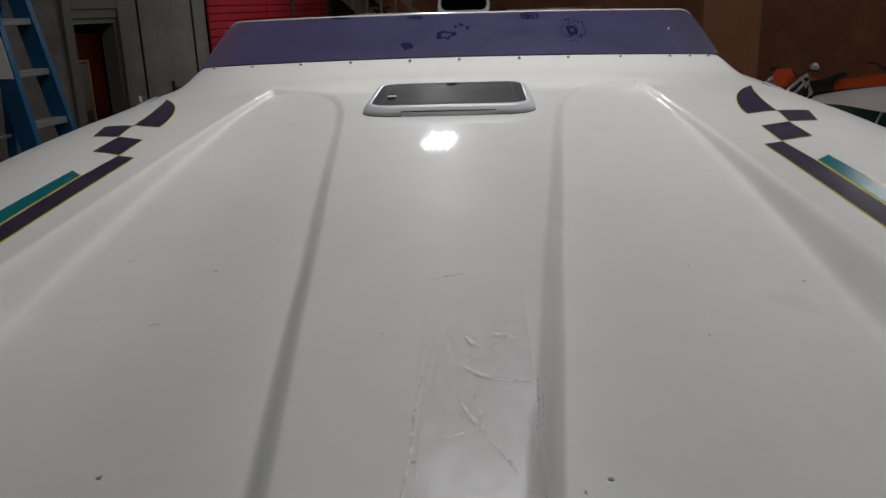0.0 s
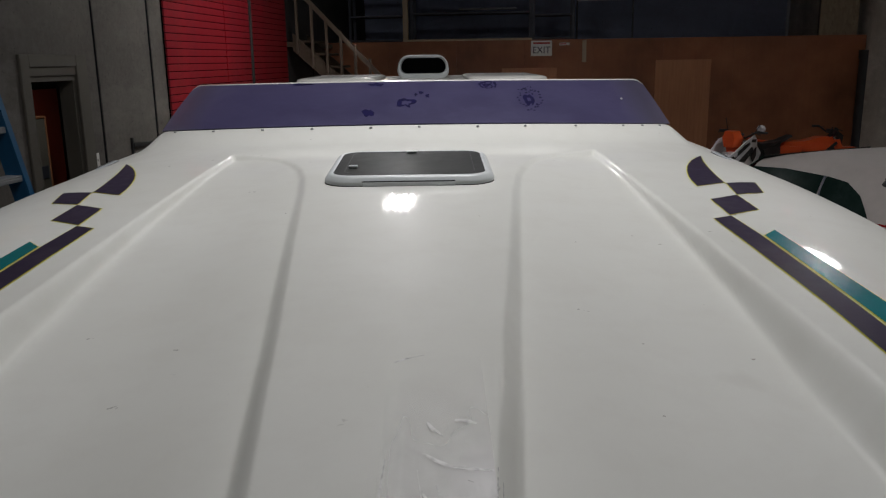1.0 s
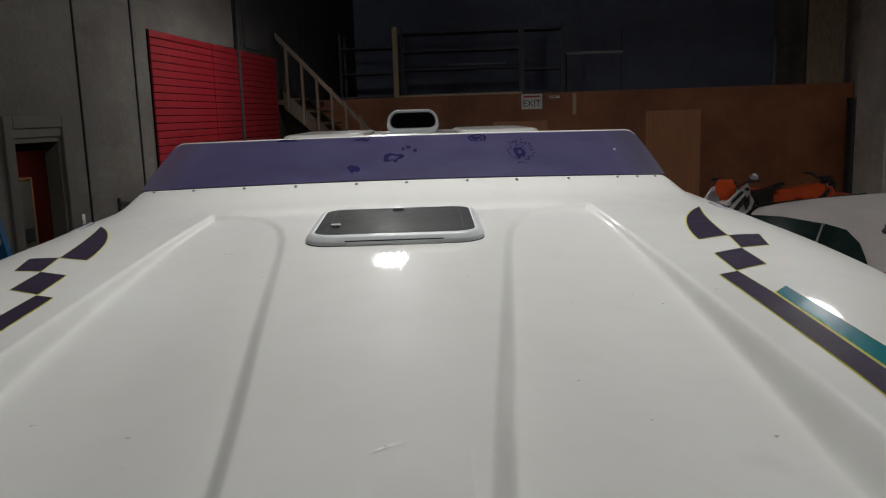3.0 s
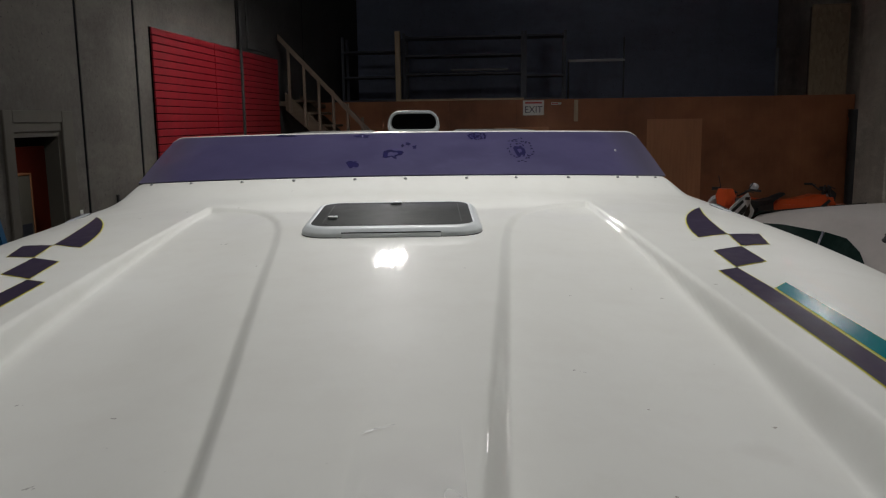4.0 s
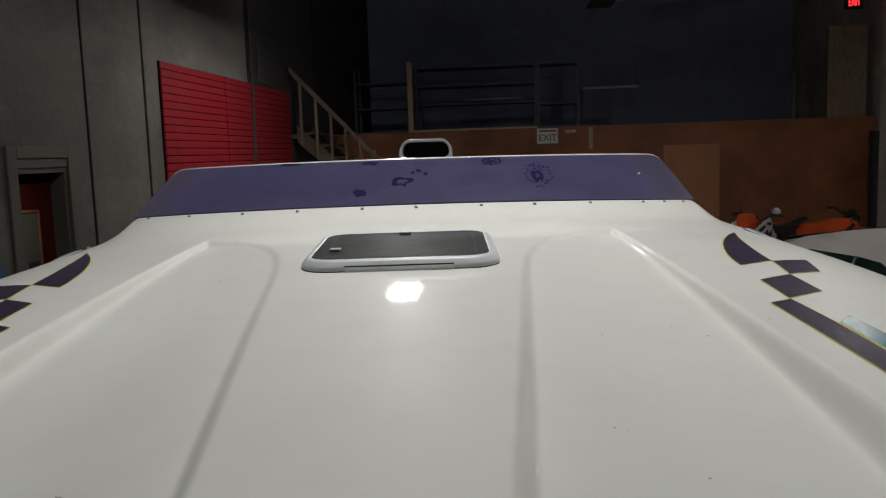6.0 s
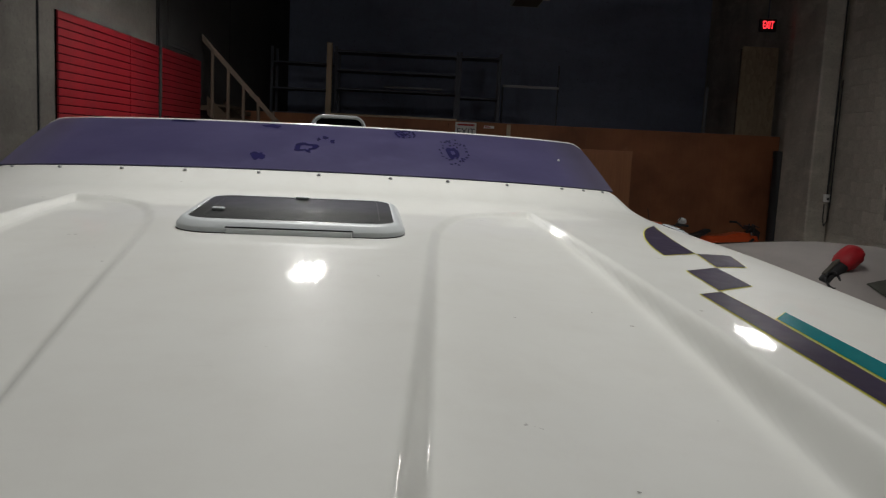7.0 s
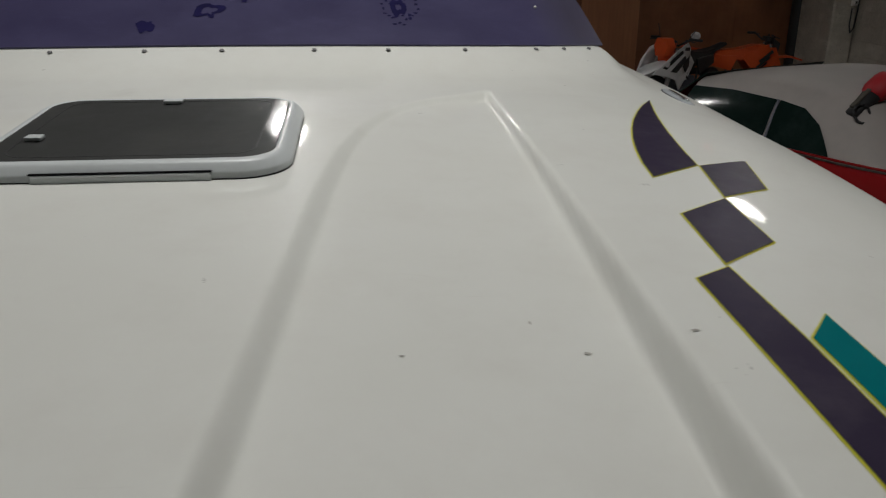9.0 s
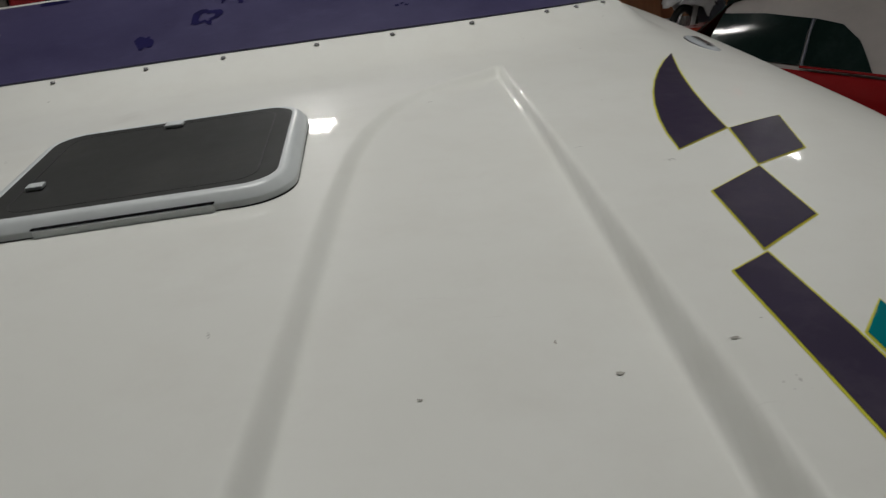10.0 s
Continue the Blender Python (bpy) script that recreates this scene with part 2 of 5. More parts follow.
FAIRINGWHITE = simple("glossy white fairing plastic", (0.80, 0.80, 0.81), 0.3, vary=0.06, scale=10)
RUBBER = simple("tyre rubber", (0.018, 0.018, 0.018), 0.75, vary=0.3, scale=20)
BLUE = simple("blue fibreglass ladder rail", (0.006, 0.075, 0.17), 0.45, vary=0.2, scale=10)
CAPYELLOW = simple("yellow ladder cap plastic", (0.55, 0.36, 0.02), 0.45, vary=0.15, scale=12)
ALU = simple("dull aluminium tread", (0.36, 0.37, 0.385), 0.4, metal=0.6, vary=0.15, scale=20)
SIGNRED = simple("red sign", (0.45, 0.03, 0.03), 0.4, vary=0.1)
CREAM = simple("cream painted door", (0.27, 0.25, 0.20), 0.5, vary=0.15, scale=5)
REDBOARD = simple("rust red painted board", (0.34, 0.05, 0.025), 0.6, vary=0.2, scale=4)
TRIMGREY = simple("dusty grey door frame paint", (0.088, 0.078, 0.062), 0.7, vary=0.15, scale=6)
REFLECTOR = simple("white reflector enamel", (0.75, 0.75, 0.74), 0.4, vary=0.04)
LENS = emitter("lit diffuser", (1.0, 0.97, 0.93), 2.0)
LITRED = emitter("lit red exit letters", (1.0, 0.03, 0.04), 3.0)
REDNYLON = simple("red nylon", (0.45, 0.012, 0.02), 0.6, vary=0.2, scale=20)


def film():
    """Thin clear plastic film, crumpled; its sheen is painted in as patchy white."""
    m, nt, b = material("clear plastic film")
    b.inputs["Base Color"].default_value = (0.92, 0.91, 0.91, 1)
    b.inputs["Roughness"].default_value = 0.28
    b.inputs["Specular IOR Level"].default_value = 1.0
    vec = coords(nt, (2.2, 0.9, 1))
    n = noise_tex(nt, vec, 11.0, 4, 0.6)
    a = ramp(nt, noise_tex(nt, coords(nt, (2.0, 1, 1)), 5.0, 2, 0.5), [(0.28, (0.30, 0.30, 0.30)), (0.72, (0.90, 0.90, 0.90))])
    sep = nt.nodes.new("ShaderNodeSeparateXYZ")
    nt.links.new(coords(nt), sep.inputs[0])
    thin = node(nt, "ShaderNodeMapRange")
    thin.inputs["From Min"].default_value, thin.inputs["From Max"].default_value = -1.08, -1.46     # fades out at its upper end
    nt.links.new(sep.outputs[1], thin.inputs["Value"])
    thin.interpolation_type = "SMOOTHSTEP"
    side = node(nt, "ShaderNodeMapRange")
    side.inputs["From Min"].default_value, side.inputs["From Max"].default_value = 0.002, 0.030
    nt.links.new(sep.outputs[0], side.inputs["Value"])
    a = mix(nt, 1.0, a, side.outputs["Result"], "MULTIPLY")
    nt.links.new(mix(nt, 1.0, a, thin.outputs["Result"], "MULTIPLY"), b.inputs["Alpha"])
    bump(nt, b, n, 0.08, 0.02)
    return m


FILM = film()
# white that stands in for the glints on the creases
CREASE_GLINT = simple("white painted crease glint", (0.95, 0.945, 0.94), 0.3, vary=0.05, scale=30)
nt = CREASE_GLINT.node_tree
nt.links.new(ramp(nt, noise_tex(nt, coords(nt), 45.0, 3), [(0.3, (0.08, 0.08, 0.08)), (0.7, (0.75, 0.75, 0.75))]), nt.nodes["Principled BSDF"].inputs["Alpha"])
SCREWSTEEL = simple("dull cast steel", (0.16, 0.16, 0.165), 0.5, metal=0.4, vary=0.2, scale=40)


# ---- mesh helpers ----
def part(name, bm, mat, parent=None, label="", smooth=False, auto=None):
    """Links a bmesh as one mesh object, under a thing or a part if one is given."""
    me = bpy.data.meshes.new(name)
    bmesh.ops.recalc_face_normals(bm, faces=bm.faces[:])
    bm.to_mesh(me)
    bm.free()
    for m in mat if isinstance(mat, (list, tuple)) else (mat,):
        me.materials.append(m)
    if smooth:
        me.polygons.foreach_set("use_smooth", [True] * len(me.polygons))
        if auto:
            me.set_sharp_from_angle(angle=radians(auto))
    ob = new(name, me)
    if parent is not None:
        ob.parent = parent
    if label:
        ob["label"] = label
    return ob


def shared(name, me, parent, m):
    """One more object on a mesh that alike pieces share."""
    ob = new(name, me)
    ob.parent = parent
    ob.matrix_local = m
    return ob


def thing(name, m, label, category, group=""):
    ob = new(name)
    ob.matrix_world = m
    ob.empty_display_size = 0.1
    return tagged(ob, label, category, group)


def setting(ob, label, category):
    return tagged(ob, label, category, kind="structure")


def add_box(bm, lo, hi, bevel=0.0, m=None, segments=1):
    c = [(a + b) / 2 for a, b in zip(lo, hi)]
    size = [max(abs(b - a), 1e-4) for a, b in zip(lo, hi)]
    made = bmesh.ops.create_cube(bm, size=1, matrix=Matrix.Translation(c) @ Matrix.Diagonal((*size, 1)))["verts"]
    if bevel:
        edges = {e for v in made for e in v.link_edges}
        made = bmesh.ops.bevel(bm, geom=list(edges), offset=min(bevel, min(size) * 0.45), segments=segments, affect="EDGES", profile=0.7)["verts"]
    if m is not None:
        bmesh.ops.transform(bm, matrix=m, verts=list({v for v in made if v.is_valid}))
    return made


def boxes(*specs, bevel=0.0, segments=1):
    bm = bmesh.new()
    for lo, hi in specs:
        add_box(bm, lo, hi, bevel, segments=segments)
    return bm


def add_rod(bm, a, b, r, r2=None, sides=10):
    a, b = Vector(a), Vector(b)
    d = b - a
    m = Matrix.Translation((a + b) / 2) @ d.to_track_quat("Z", "Y").to_matrix().to_4x4()
    bmesh.ops.create_cone(bm, cap_ends=True, segments=sides, radius1=r, radius2=r if r2 is None else r2, depth=d.length, matrix=m)


def rods(pts, r, sides=10):
    bm = bmesh.new()
    for a, b in zip(pts, pts[1:]):
        add_rod(bm, a, b, r, sides=sides)
        bmesh.ops.create_uvsphere(bm, u_segments=sides, v_segments=6, radius=r, matrix=Matrix.Translation(b))
    return bm


def add_ball(bm, c, r, su=16, sv=10):
    m = Matrix.Translation(c) @ Matrix.Diagonal((*(r if hasattr(r, "__len__") else (r, r, r)), 1))
    bmesh.ops.create_uvsphere(bm, u_segments=su, v_segments=sv, radius=1, matrix=m)


def loft(rings, closed=True, caps=True):
    """A skin over rings of equally many points."""
    bm = bmesh.new()
    rows = [[bm.verts.new(p) for p in r] for r in rings]
    n = len(rows[0])
    for a, b in zip(rows, rows[1:]):
        for i in range(n if closed else n - 1):
            j = (i + 1) % n
            bm.faces.new((a[i], a[j], b[j], b[i]))
    if caps and closed:
        bm.faces.new(rows[0][::-1])
        bm.faces.new(rows[-1])
    return bm


def rounded_rect(w, h, r, n=6):
    """Points of a rectangle with rounded corners, round the origin."""
    out = []
    for cx, cy, a0 in ((w / 2 - r, h / 2 - r, 0), (-w / 2 + r, h / 2 - r, 90), (-w / 2 + r, -h / 2 + r, 180), (w / 2 - r, -h / 2 + r, 270)):
        for k in range(n + 1):
            a = radians(a0 + 90 * k / n)
            out.append((cx + r * math.cos(a), cy + r * math.sin(a)))
    return out


def step(x):
    x = min(1.0, max(0.0, x))
    return x * x * (3 - 2 * x)


def lettering(name, text, size, depth, mat, parent, m, squeeze=1.0):
    """Writing as a mesh, centred on its place, in the plane x-z of m."""
    cu = bpy.data.curves.new(name, "FONT")
    cu.body, cu.size, cu.extrude, cu.align_x, cu.align_y = text, size, depth, "CENTER", "CENTER"
    tmp = bpy.data.objects.new(name, cu)
    me = bpy.data.meshes.new_from_object(tmp)
    bpy.data.objects.remove(tmp)
    me.transform(pose(0, 0, 0, 90) @ Matrix.Diagonal((squeeze, 1, 1, 1)))
    me.materials.clear()
    me.materials.append(mat)
    ob = new(name, me)
    ob.parent = parent
    ob.matrix_local = m
    return ob


# ---- hall: floor, walls, roof ----
X0, X1, Y0, Y1, Y2, ZR = -3.1, 6.45, -7.0, 15.0, 19.5, 6.6
setting(part("floor", boxes(((X0 - 3, Y0, FLOOR - 0.15), (X1, Y2, FLOOR))), SLAB), "grey worn concrete floor of the hall", "floor")
setting(part("ceiling", boxes(((X0 - 0.2, Y0, ZR), (X1, Y2, ZR + 0.2))), ROOF), "dark painted high roof deck of the hall", "ceiling")
setting(part("wall_south", boxes(((X0 - 0.2, Y0 - 0.2, FLOOR), (X1 + 0.2, Y0, ZR))), WALL), "plain grey concrete wall behind the boat", "wall")
setting(part("wall_north", boxes(((X0 - 0.2, Y2, FLOOR), (X1 + 0.2, Y2 + 0.2, ZR))), DARKWALL), "dark wall at the back of the mezzanine", "wall")

# west wall: a backing with concrete panels before it, one of them round the doorway
DY0, DY1, DZ = 5.66, 6.30, 2.18
west = part("wall_west", boxes(((X0 - 0.12, Y0, FLOOR), (X0 - 0.06, DY0 - 0.06, ZR)), ((X0 - 0.12, DY1 + 0.06, FLOOR), (X0 - 0.06, Y2, ZR)),
                               ((X0 - 0.12, DY0 - 0.06, DZ + 0.06), (X0 - 0.06, DY1 + 0.06, ZR))), DARK)
setting(west, "grey tilt-up concrete wall with dark vertical joints", "wall")
edges = [Y0, -3.0, 1.6, 6.665, 7.725, 10.70, 14.2, Y2]
for a, b in zip(edges, edges[1:]):
    a, b = a + 0.02, b - 0.02
    if a < DY0 < b:
        bm = boxes(((X0 - 0.06, a, FLOOR), (X0, DY0, ZR)), ((X0 - 0.06, DY1, FLOOR), (X0, b, ZR)), ((X0 - 0.06, DY0, DZ), (X0, DY1, ZR)))
        bmesh.ops.remove_doubles(bm, verts=bm.verts[:], dist=0.001)
    else:
        bm = boxes(((X0 - 0.06, a, FLOOR), (X0, b, ZR)), bevel=0.008)
    # the panels beyond y = 10 are darker
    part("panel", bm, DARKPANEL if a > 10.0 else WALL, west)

for y in edges[1:-1]:
    part("joint", boxes(((X0 - 0.06, y - 0.028, FLOOR), (X0 - 0.004, y + 0.028, ZR))), DARK, west, "dark sealed joint")

# east wall: blocks laid in courses before a backing, with a bricked-up opening
east = part("wall_east", boxes(((X1 + 0.03, Y0, FLOOR), (X1 + 0.2, Y2, ZR))), BLOCK)
setting(east, "grey concrete block wall with a blocked-up window", "wall")


# ---- powerboat ----
boat = thing("powerboat", pose(0.07, 2.218, FLOOR, 0, 0, 5.5), "white fibreglass powerboat with purple and teal stripes on a trailer", "boat")
UP = Matrix.Translation((0, 0, -FLOOR))     # the boat's own heights are given from zero


def beam(v):
    return 1.30 * (1 - (1 - min(1.0, (v + 3.62) / 4.9)) ** 2.33)


def base_z(u, v):
    w = max(v, -1.7)
    z = 1.921 + 0.055 * w - 0.012 * w * w - 0.0205 * u * u - 0.0065 * u ** 4 - 0.007 * u ** 8
    # the deck flattens towards the cowl
    f = min(max(v - 0.3, 0.0), 0.40)
    return z + (v - w) * 0.10 - 0.03 * f * f


def screen_v(u):
    return 0.955 + 0.05 * u * u + 0.17 * u ** 4


def screen_z(u):
    return 2.020 - 0.018 * u * u - 0.012 * u ** 4


INNER_V = [-2.6, -1.56, -1.25, -1.0, -0.7, -0.35, 0.0, 0.2, 0.34, 0.44, 0.52, 0.58, 0.62, 0.665, 0.70, 0.715]
INNER_U = [0.03, 0.135, 0.168, 0.192, 0.225, 0.262, 0.298, 0.325, 0.357, 0.392, 0.435, 0.485, 0.535, 0.600, 0.640, 0.66]


def inner_u(v):
    return float(np.interp(v, INNER_V, INNER_U))


def outer_u(v):
    return float(np.interp(v, [-2.6, -1.6, -1.1, -0.4, 0.3, 0.72], [0.58, 0.655, 0.655, 0.653, 0.650, 0.648]))


def recess(u, v):
    a = abs(u)
    if v > 0.74 or v < -2.9:
        return 0.0
    slope = (inner_u(v + 0.02) - inner_u(v - 0.02)) / 0.04
    d_in = (a - inner_u(v)) / math.sqrt(1 + slope * slope)
    w_in = float(np.interp(v, [-1.5, -0.1, 0.7], [0.037, 0.032, 0.019]))
    w_out = float(np.interp(v, [-1.2, -0.75, -0.3, 0.3, 0.72], [0.074, 0.036, 0.025, 0.016, 0.010]))
    d_out = outer_u(v) - a
    t = max(0.0, (0.72 - v) / 1.76)
    depth = 0.018 + 0.044 * t * t if t < 1 else 0.062 + 0.02 * (t - 1)
    fade = step((v + 2.9) / 0.6)
    across = min(1.0, max(0.0, (a - inner_u(v)) / (0.6 * max(0.05, outer_u(v) - inner_u(v)))))
    return depth * (0.53 + 0.47 * step(across)) * fade * step(d_in / w_in + 0.5) * step(d_out / w_out + 0.5)


COWL_D = [0.0, 0.20, 0.225, 0.262, 0.300]
COWL_G = [0.0, 0.031, 0.038, 0.080, 0.086]


def cowl(d, rise):
    """The deck's lift towards the windscreen, by its slope: a gentle foot, two flatter bands, then a steep fillet that reaches rise at d = 0.455."""
    z = 0.0
    for d0, d1, g0, g1 in zip(COWL_D, COWL_D[1:], COWL_G, COWL_G[1:]):
        if d <= d0:
            return z
        e = min(d, d1) - d0
        z += g0 * e + (g1 - g0) * e * e / (2 * (d1 - d0))
    if d > 0.300:
        e = d - 0.300
        z += 0.086 * e + (rise - 0.0093 - 0.086 * 0.155) * (e / 0.155) ** 2
    return z


def deck_z(u, v):
    z = base_z(u, v)
    vs = screen_v(min(abs(u), 1.05))
    rise = screen_z(u) + 0.004 - base_z(u, vs)
    side = 1 - step((abs(u) - 1.035) / 0.145)
    return z + cowl(min(0.455, 0.455 * (v - 0.5) / (vs - 0.5)), rise) * side - recess(u, v)


def in_cockpit(u, v):
    return abs(u) < 0.93 and screen_v(u) + 0.16 < v < 2.9


def build_deck():
    vs = np.concatenate([np.linspace(-3.58, -2.1, 40, endpoint=False), np.linspace(-2.1, 1.3, 420, endpoint=False), np.linspace(1.3, 5.2, 60)])
    n = 480
    across = [a * (0.62 + 0.38 * a * a) for a in np.linspace(-1, 1, n)]     # closer set over the lanes
    bm = bmesh.new()
    rows = []
    for v in vs:
        e = beam(v)
        rows.append([(bm.verts.new((a * e, v, deck_z(a * e, v))), a * e, v) for a in across])
    for r0, r1 in zip(rows, rows[1:]):
        for i in range(n - 1):
            u, v = (r0[i][1] + r1[i + 1][1]) / 2, (r0[i][2] + r1[i][2]) / 2
            if not in_cockpit(u, v):
                bm.faces.new((r0[i][0], r0[i + 1][0], r1[i + 1][0], r1[i][0]))
    bmesh.ops.delete(bm, geom=[v for v in bm.verts if not v.link_faces], context="VERTS")
    # rounded gunwale down to the rub rail, and a thickness round the cockpit
    rim = [e for e in bm.edges if e.is_boundary]
    outer = [e for e in rim if all(abs(abs(v.co.x) - beam(v.co.y)) < 1e-3 for v in e.verts)]
    inner = [e for e in rim if all(abs(v.co.x) < 0.95 and 1.0 < v.co.y < 3.0 for v in e.verts)]
    got = inner
    for drop in (0.05, 0.5):
        res = bmesh.ops.extrude_edge_only(bm, edges=got)["geom"]
        for v in (g for g in res if isinstance(g, bmesh.types.BMVert)):
            v.co.z -= drop
        got = [g for g in res if isinstance(g, bmesh.types.BMEdge) and g.is_boundary]
    got = outer
    for out, drop in ((0.018, 0.008), (0.012, 0.018), (0.004, 0.03)):
        res = bmesh.ops.extrude_edge_only(bm, edges=got)["geom"]
        for v in (g for g in res if isinstance(g, bmesh.types.BMVert)):
            v.co.z -= drop
            v.co.x += math.copysign(out, v.co.x)
        got = [g for g in res if isinstance(g, bmesh.types.BMEdge) and g.is_boundary]
    bm.transform(UP)
    return part("deck", bm, GEL, boat, "glossy white moulded foredeck with two recessed lanes", True)


deck = build_deck()


def build_hull():
    rings = []
    for v in np.linspace(-3.5, 5.2, 36):
        e = beam(v) + 0.034
        top = base_z(e - 0.034, v) - 0.05
        keel = 0.62 + 1.15 * max(0.0, (-1.2 - v) / 2.4) ** 2.0
        chine = keel + 0.42 * min(1.0, e / 1.2) + 0.05
        keel, chine = min(keel, top - 0.12), min(chine, top - 0.06)
        half = [(0.0, keel), (e * 0.42, keel + (chine - keel) * 0.5), (e * 0.84, chine), (e * 0.9, chine + 0.03), (e * 0.97, (chine + top) / 2), (e, top)]
        rings.append([(-u, v, z) for u, z in half[:0:-1]] + [(u, v, z) for u, z in half])
    bm = loft(rings, closed=False)
    bm.faces.new([v for v in bm.verts if abs(v.co.y - 5.2) < 1e-4])
    bm.transform(UP)
    part("hull", bm, HULL, boat, "white hull with a deep vee", True, 40)


build_hull()


# windscreen: a low raked band of tinted acrylic that turns aft at both ends
def screen_point(s, h):
    """s: -1 to 1 along the band, h: 0 at its foot, 1 at its top."""
    u0 = 1.072 * s
    v0, z0 = screen_v(u0) - 0.006, screen_z(u0) + 0.006
    ut = 1.068 * s
    vt = 1.36 + 0.05 * ut * ut + 0.27 * ut ** 4
    zt = 2.178 - 0.012 * ut * ut - 0.004 * ut ** 4
    g = h
    bow = 0.006 * math.sin(math.pi * h)
    return Vector((u0 + (ut - u0) * g, v0 + (vt - v0) * g, z0 + (zt - z0) * g + bow))


def build_screen():
    bm = bmesh.new()
    ns, nh = 120, 10
    rows = []
    for k in range(nh + 1):
        h = k / nh
        row = []
        for i in range(ns + 1):
            s = -1 + 2 * i / ns
            # the upper corners are rounded off
            lim = 1.0
            if abs(s) > 0.965:
                lim = 1 - 0.12 * ((abs(s) - 0.965) / 0.035) ** 2.4
            row.append(bm.verts.new(screen_point(s, h * lim)))
        rows.append(row)
    for a, b in zip(rows, rows[1:]):
        for i in range(ns):
            bm.faces.new((a[i], a[i + 1], b[i + 1], b[i]))
    bmesh.ops.recalc_face_normals(bm, faces=bm.faces[:])
    bmesh.ops.solidify(bm, geom=bm.faces[:], thickness=0.005)
    bm.transform(UP)
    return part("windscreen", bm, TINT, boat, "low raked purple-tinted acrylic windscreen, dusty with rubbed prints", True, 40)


screen = build_screen()


def screen_strip(h0, h1, s0, s1, lift, n=100):
    bm = bmesh.new()
    for i in range(n):
        for j, (sa, sb) in enumerate(((s0 + (s1 - s0) * i / n, s0 + (s1 - s0) * (i + 1) / n),)):
            q = []
            for s, h in ((sa, h0), (sb, h0), (sb, h1), (sa, h1)):
                lim = 1 - 0.12 * ((abs(s) - 0.965) / 0.035) ** 2.4 if abs(s) > 0.965 else 1
                q.append(bm.verts.new(screen_point(s, h * lim) + Vector((0, -lift, lift))))
            bm.faces.new(q)
    bmesh.ops.remove_doubles(bm, verts=bm.verts[:], dist=0.0005)
    bmesh.ops.recalc_face_normals(bm, faces=bm.faces[:])
    bmesh.ops.solidify(bm, geom=bm.faces[:], thickness=0.004)
    bm.transform(UP)
    return bm


# reflection along the top edge, laid on as a thin white strip
part("edge_glint", screen_strip(0.985, 1.012, -1, 1, 0.001), HULL, screen, "thin white strip painted as the glint on the windscreen's top edge", True)

# screws along its foot
SCREW_U = [-0.993, -0.805, -0.597, -0.399, -0.171, 0.016, 0.243, 0.429, 0.630, 0.834, 0.923, 1.012]
bm = bmesh.new()
bmesh.ops.create_cone(bm, cap_ends=True, segments=12, radius1=0.0065, radius2=0.0045, depth=0.005)
first = part("screw", bm, SCREWSTEEL, screen, "small steel screw head", True, 40)
for k, u in enumerate(SCREW_U):
    v = screen_v(u) - 0.018
    m = UP @ pose(u, v, deck_z(u, v) + 0.002, -14, 0, 0)
    if k == 0:
        first.matrix_local = m
    else:
        shared("screw", first.data, screen, m)


# hatch with a smoked pane
HV = 0.263
tilt = 3.1
HATCH = UP @ Matrix.Translation((0, HV, deck_z(0, HV) + 0.006)) @ pose(0, 0, 0, tilt, 0, 0)


def build_hatch():
    prof = [(0.0, -0.008), (0.0, 0.004), (0.0015, 0.0065), (0.0095, 0.0165), (0.0125, 0.0190), (0.0160, 0.0205), (0.0235, 0.0215), (0.0255, 0.0205)]
    rings = []
    for inset, z in prof:
        rings.append([(x, y, z) for x, y in rounded_rect(0.490 - 2 * inset, 0.454 - 2 * inset, 0.080 - inset, 8)])
    bm = loft(rings, caps=False)
    h = part("deck_hatch", bm, GREY_TRIM, boat, "pale grey enamelled hatch frame", True, 50)
    h.matrix_local = HATCH
    bm = loft([[(x, y, z) for x, y in rounded_rect(0.440 - 2 * i, 0.408 - 2 * i, 0.055 - i, 8)] for i, z in ((0, 0.008), (0, 0.0200), (0.003, 0.0208))])
    part("hatch_pane", bm, SMOKE, h, "smoked dark grey acrylic pane")
    bm = loft([[(x, y, z) for x, y in rounded_rect(0.491, 0.455, 0.080, 8)] for z in (-0.022, -0.004)])
    part("gasket", bm, BLACK, h, "black rubber gasket", True, 40)
    ring = [[(x, y, z) for x, y in rounded_rect(0.380 - 2 * i, 0.366 - 2 * i, 0.040 - i, 8)] for i, z in ((0, 0.0206), (0, 0.0212), (0.003, 0.0212), (0.003, 0.0206))]
    part("inner_rim", loft(ring, caps=False), BLACK, h, "dark inner rim under the pane")
    bm = boxes(((-0.13, -0.2320, -0.009), (0.13, -0.215, 0.0068)), bevel=0.002)
    add_rod(bm, (-0.129, -0.2268, 0.0055), (0.129, -0.2268, 0.0055), 0.0022)
    part("hinge", bm, GREY_TRIM, h, "long piano hinge")
    # the slit's shade, put on as a black strip
    part("hinge_gap_shade", boxes(((-0.131, -0.2305, 0.0068), (0.131, -0.215, 0.0084))), DARK, h, "black strip painted as the shade of the gap over the hinge")
    for x, y, w in ((-0.168, -0.085, 0.026), (0.0, 0.165, 0.034)):
        bm = boxes(((x - w / 2, y - 0.011, 0.0225), (x + w / 2, y + 0.011, 0.0285)), bevel=0.0028, segments=2)
        add_rod(bm, (x, y, 0.0195), (x, y, 0.024), 0.007)
        part("latch", bm, GREY_TRIM, h, "small grey latch knob")


build_hatch()


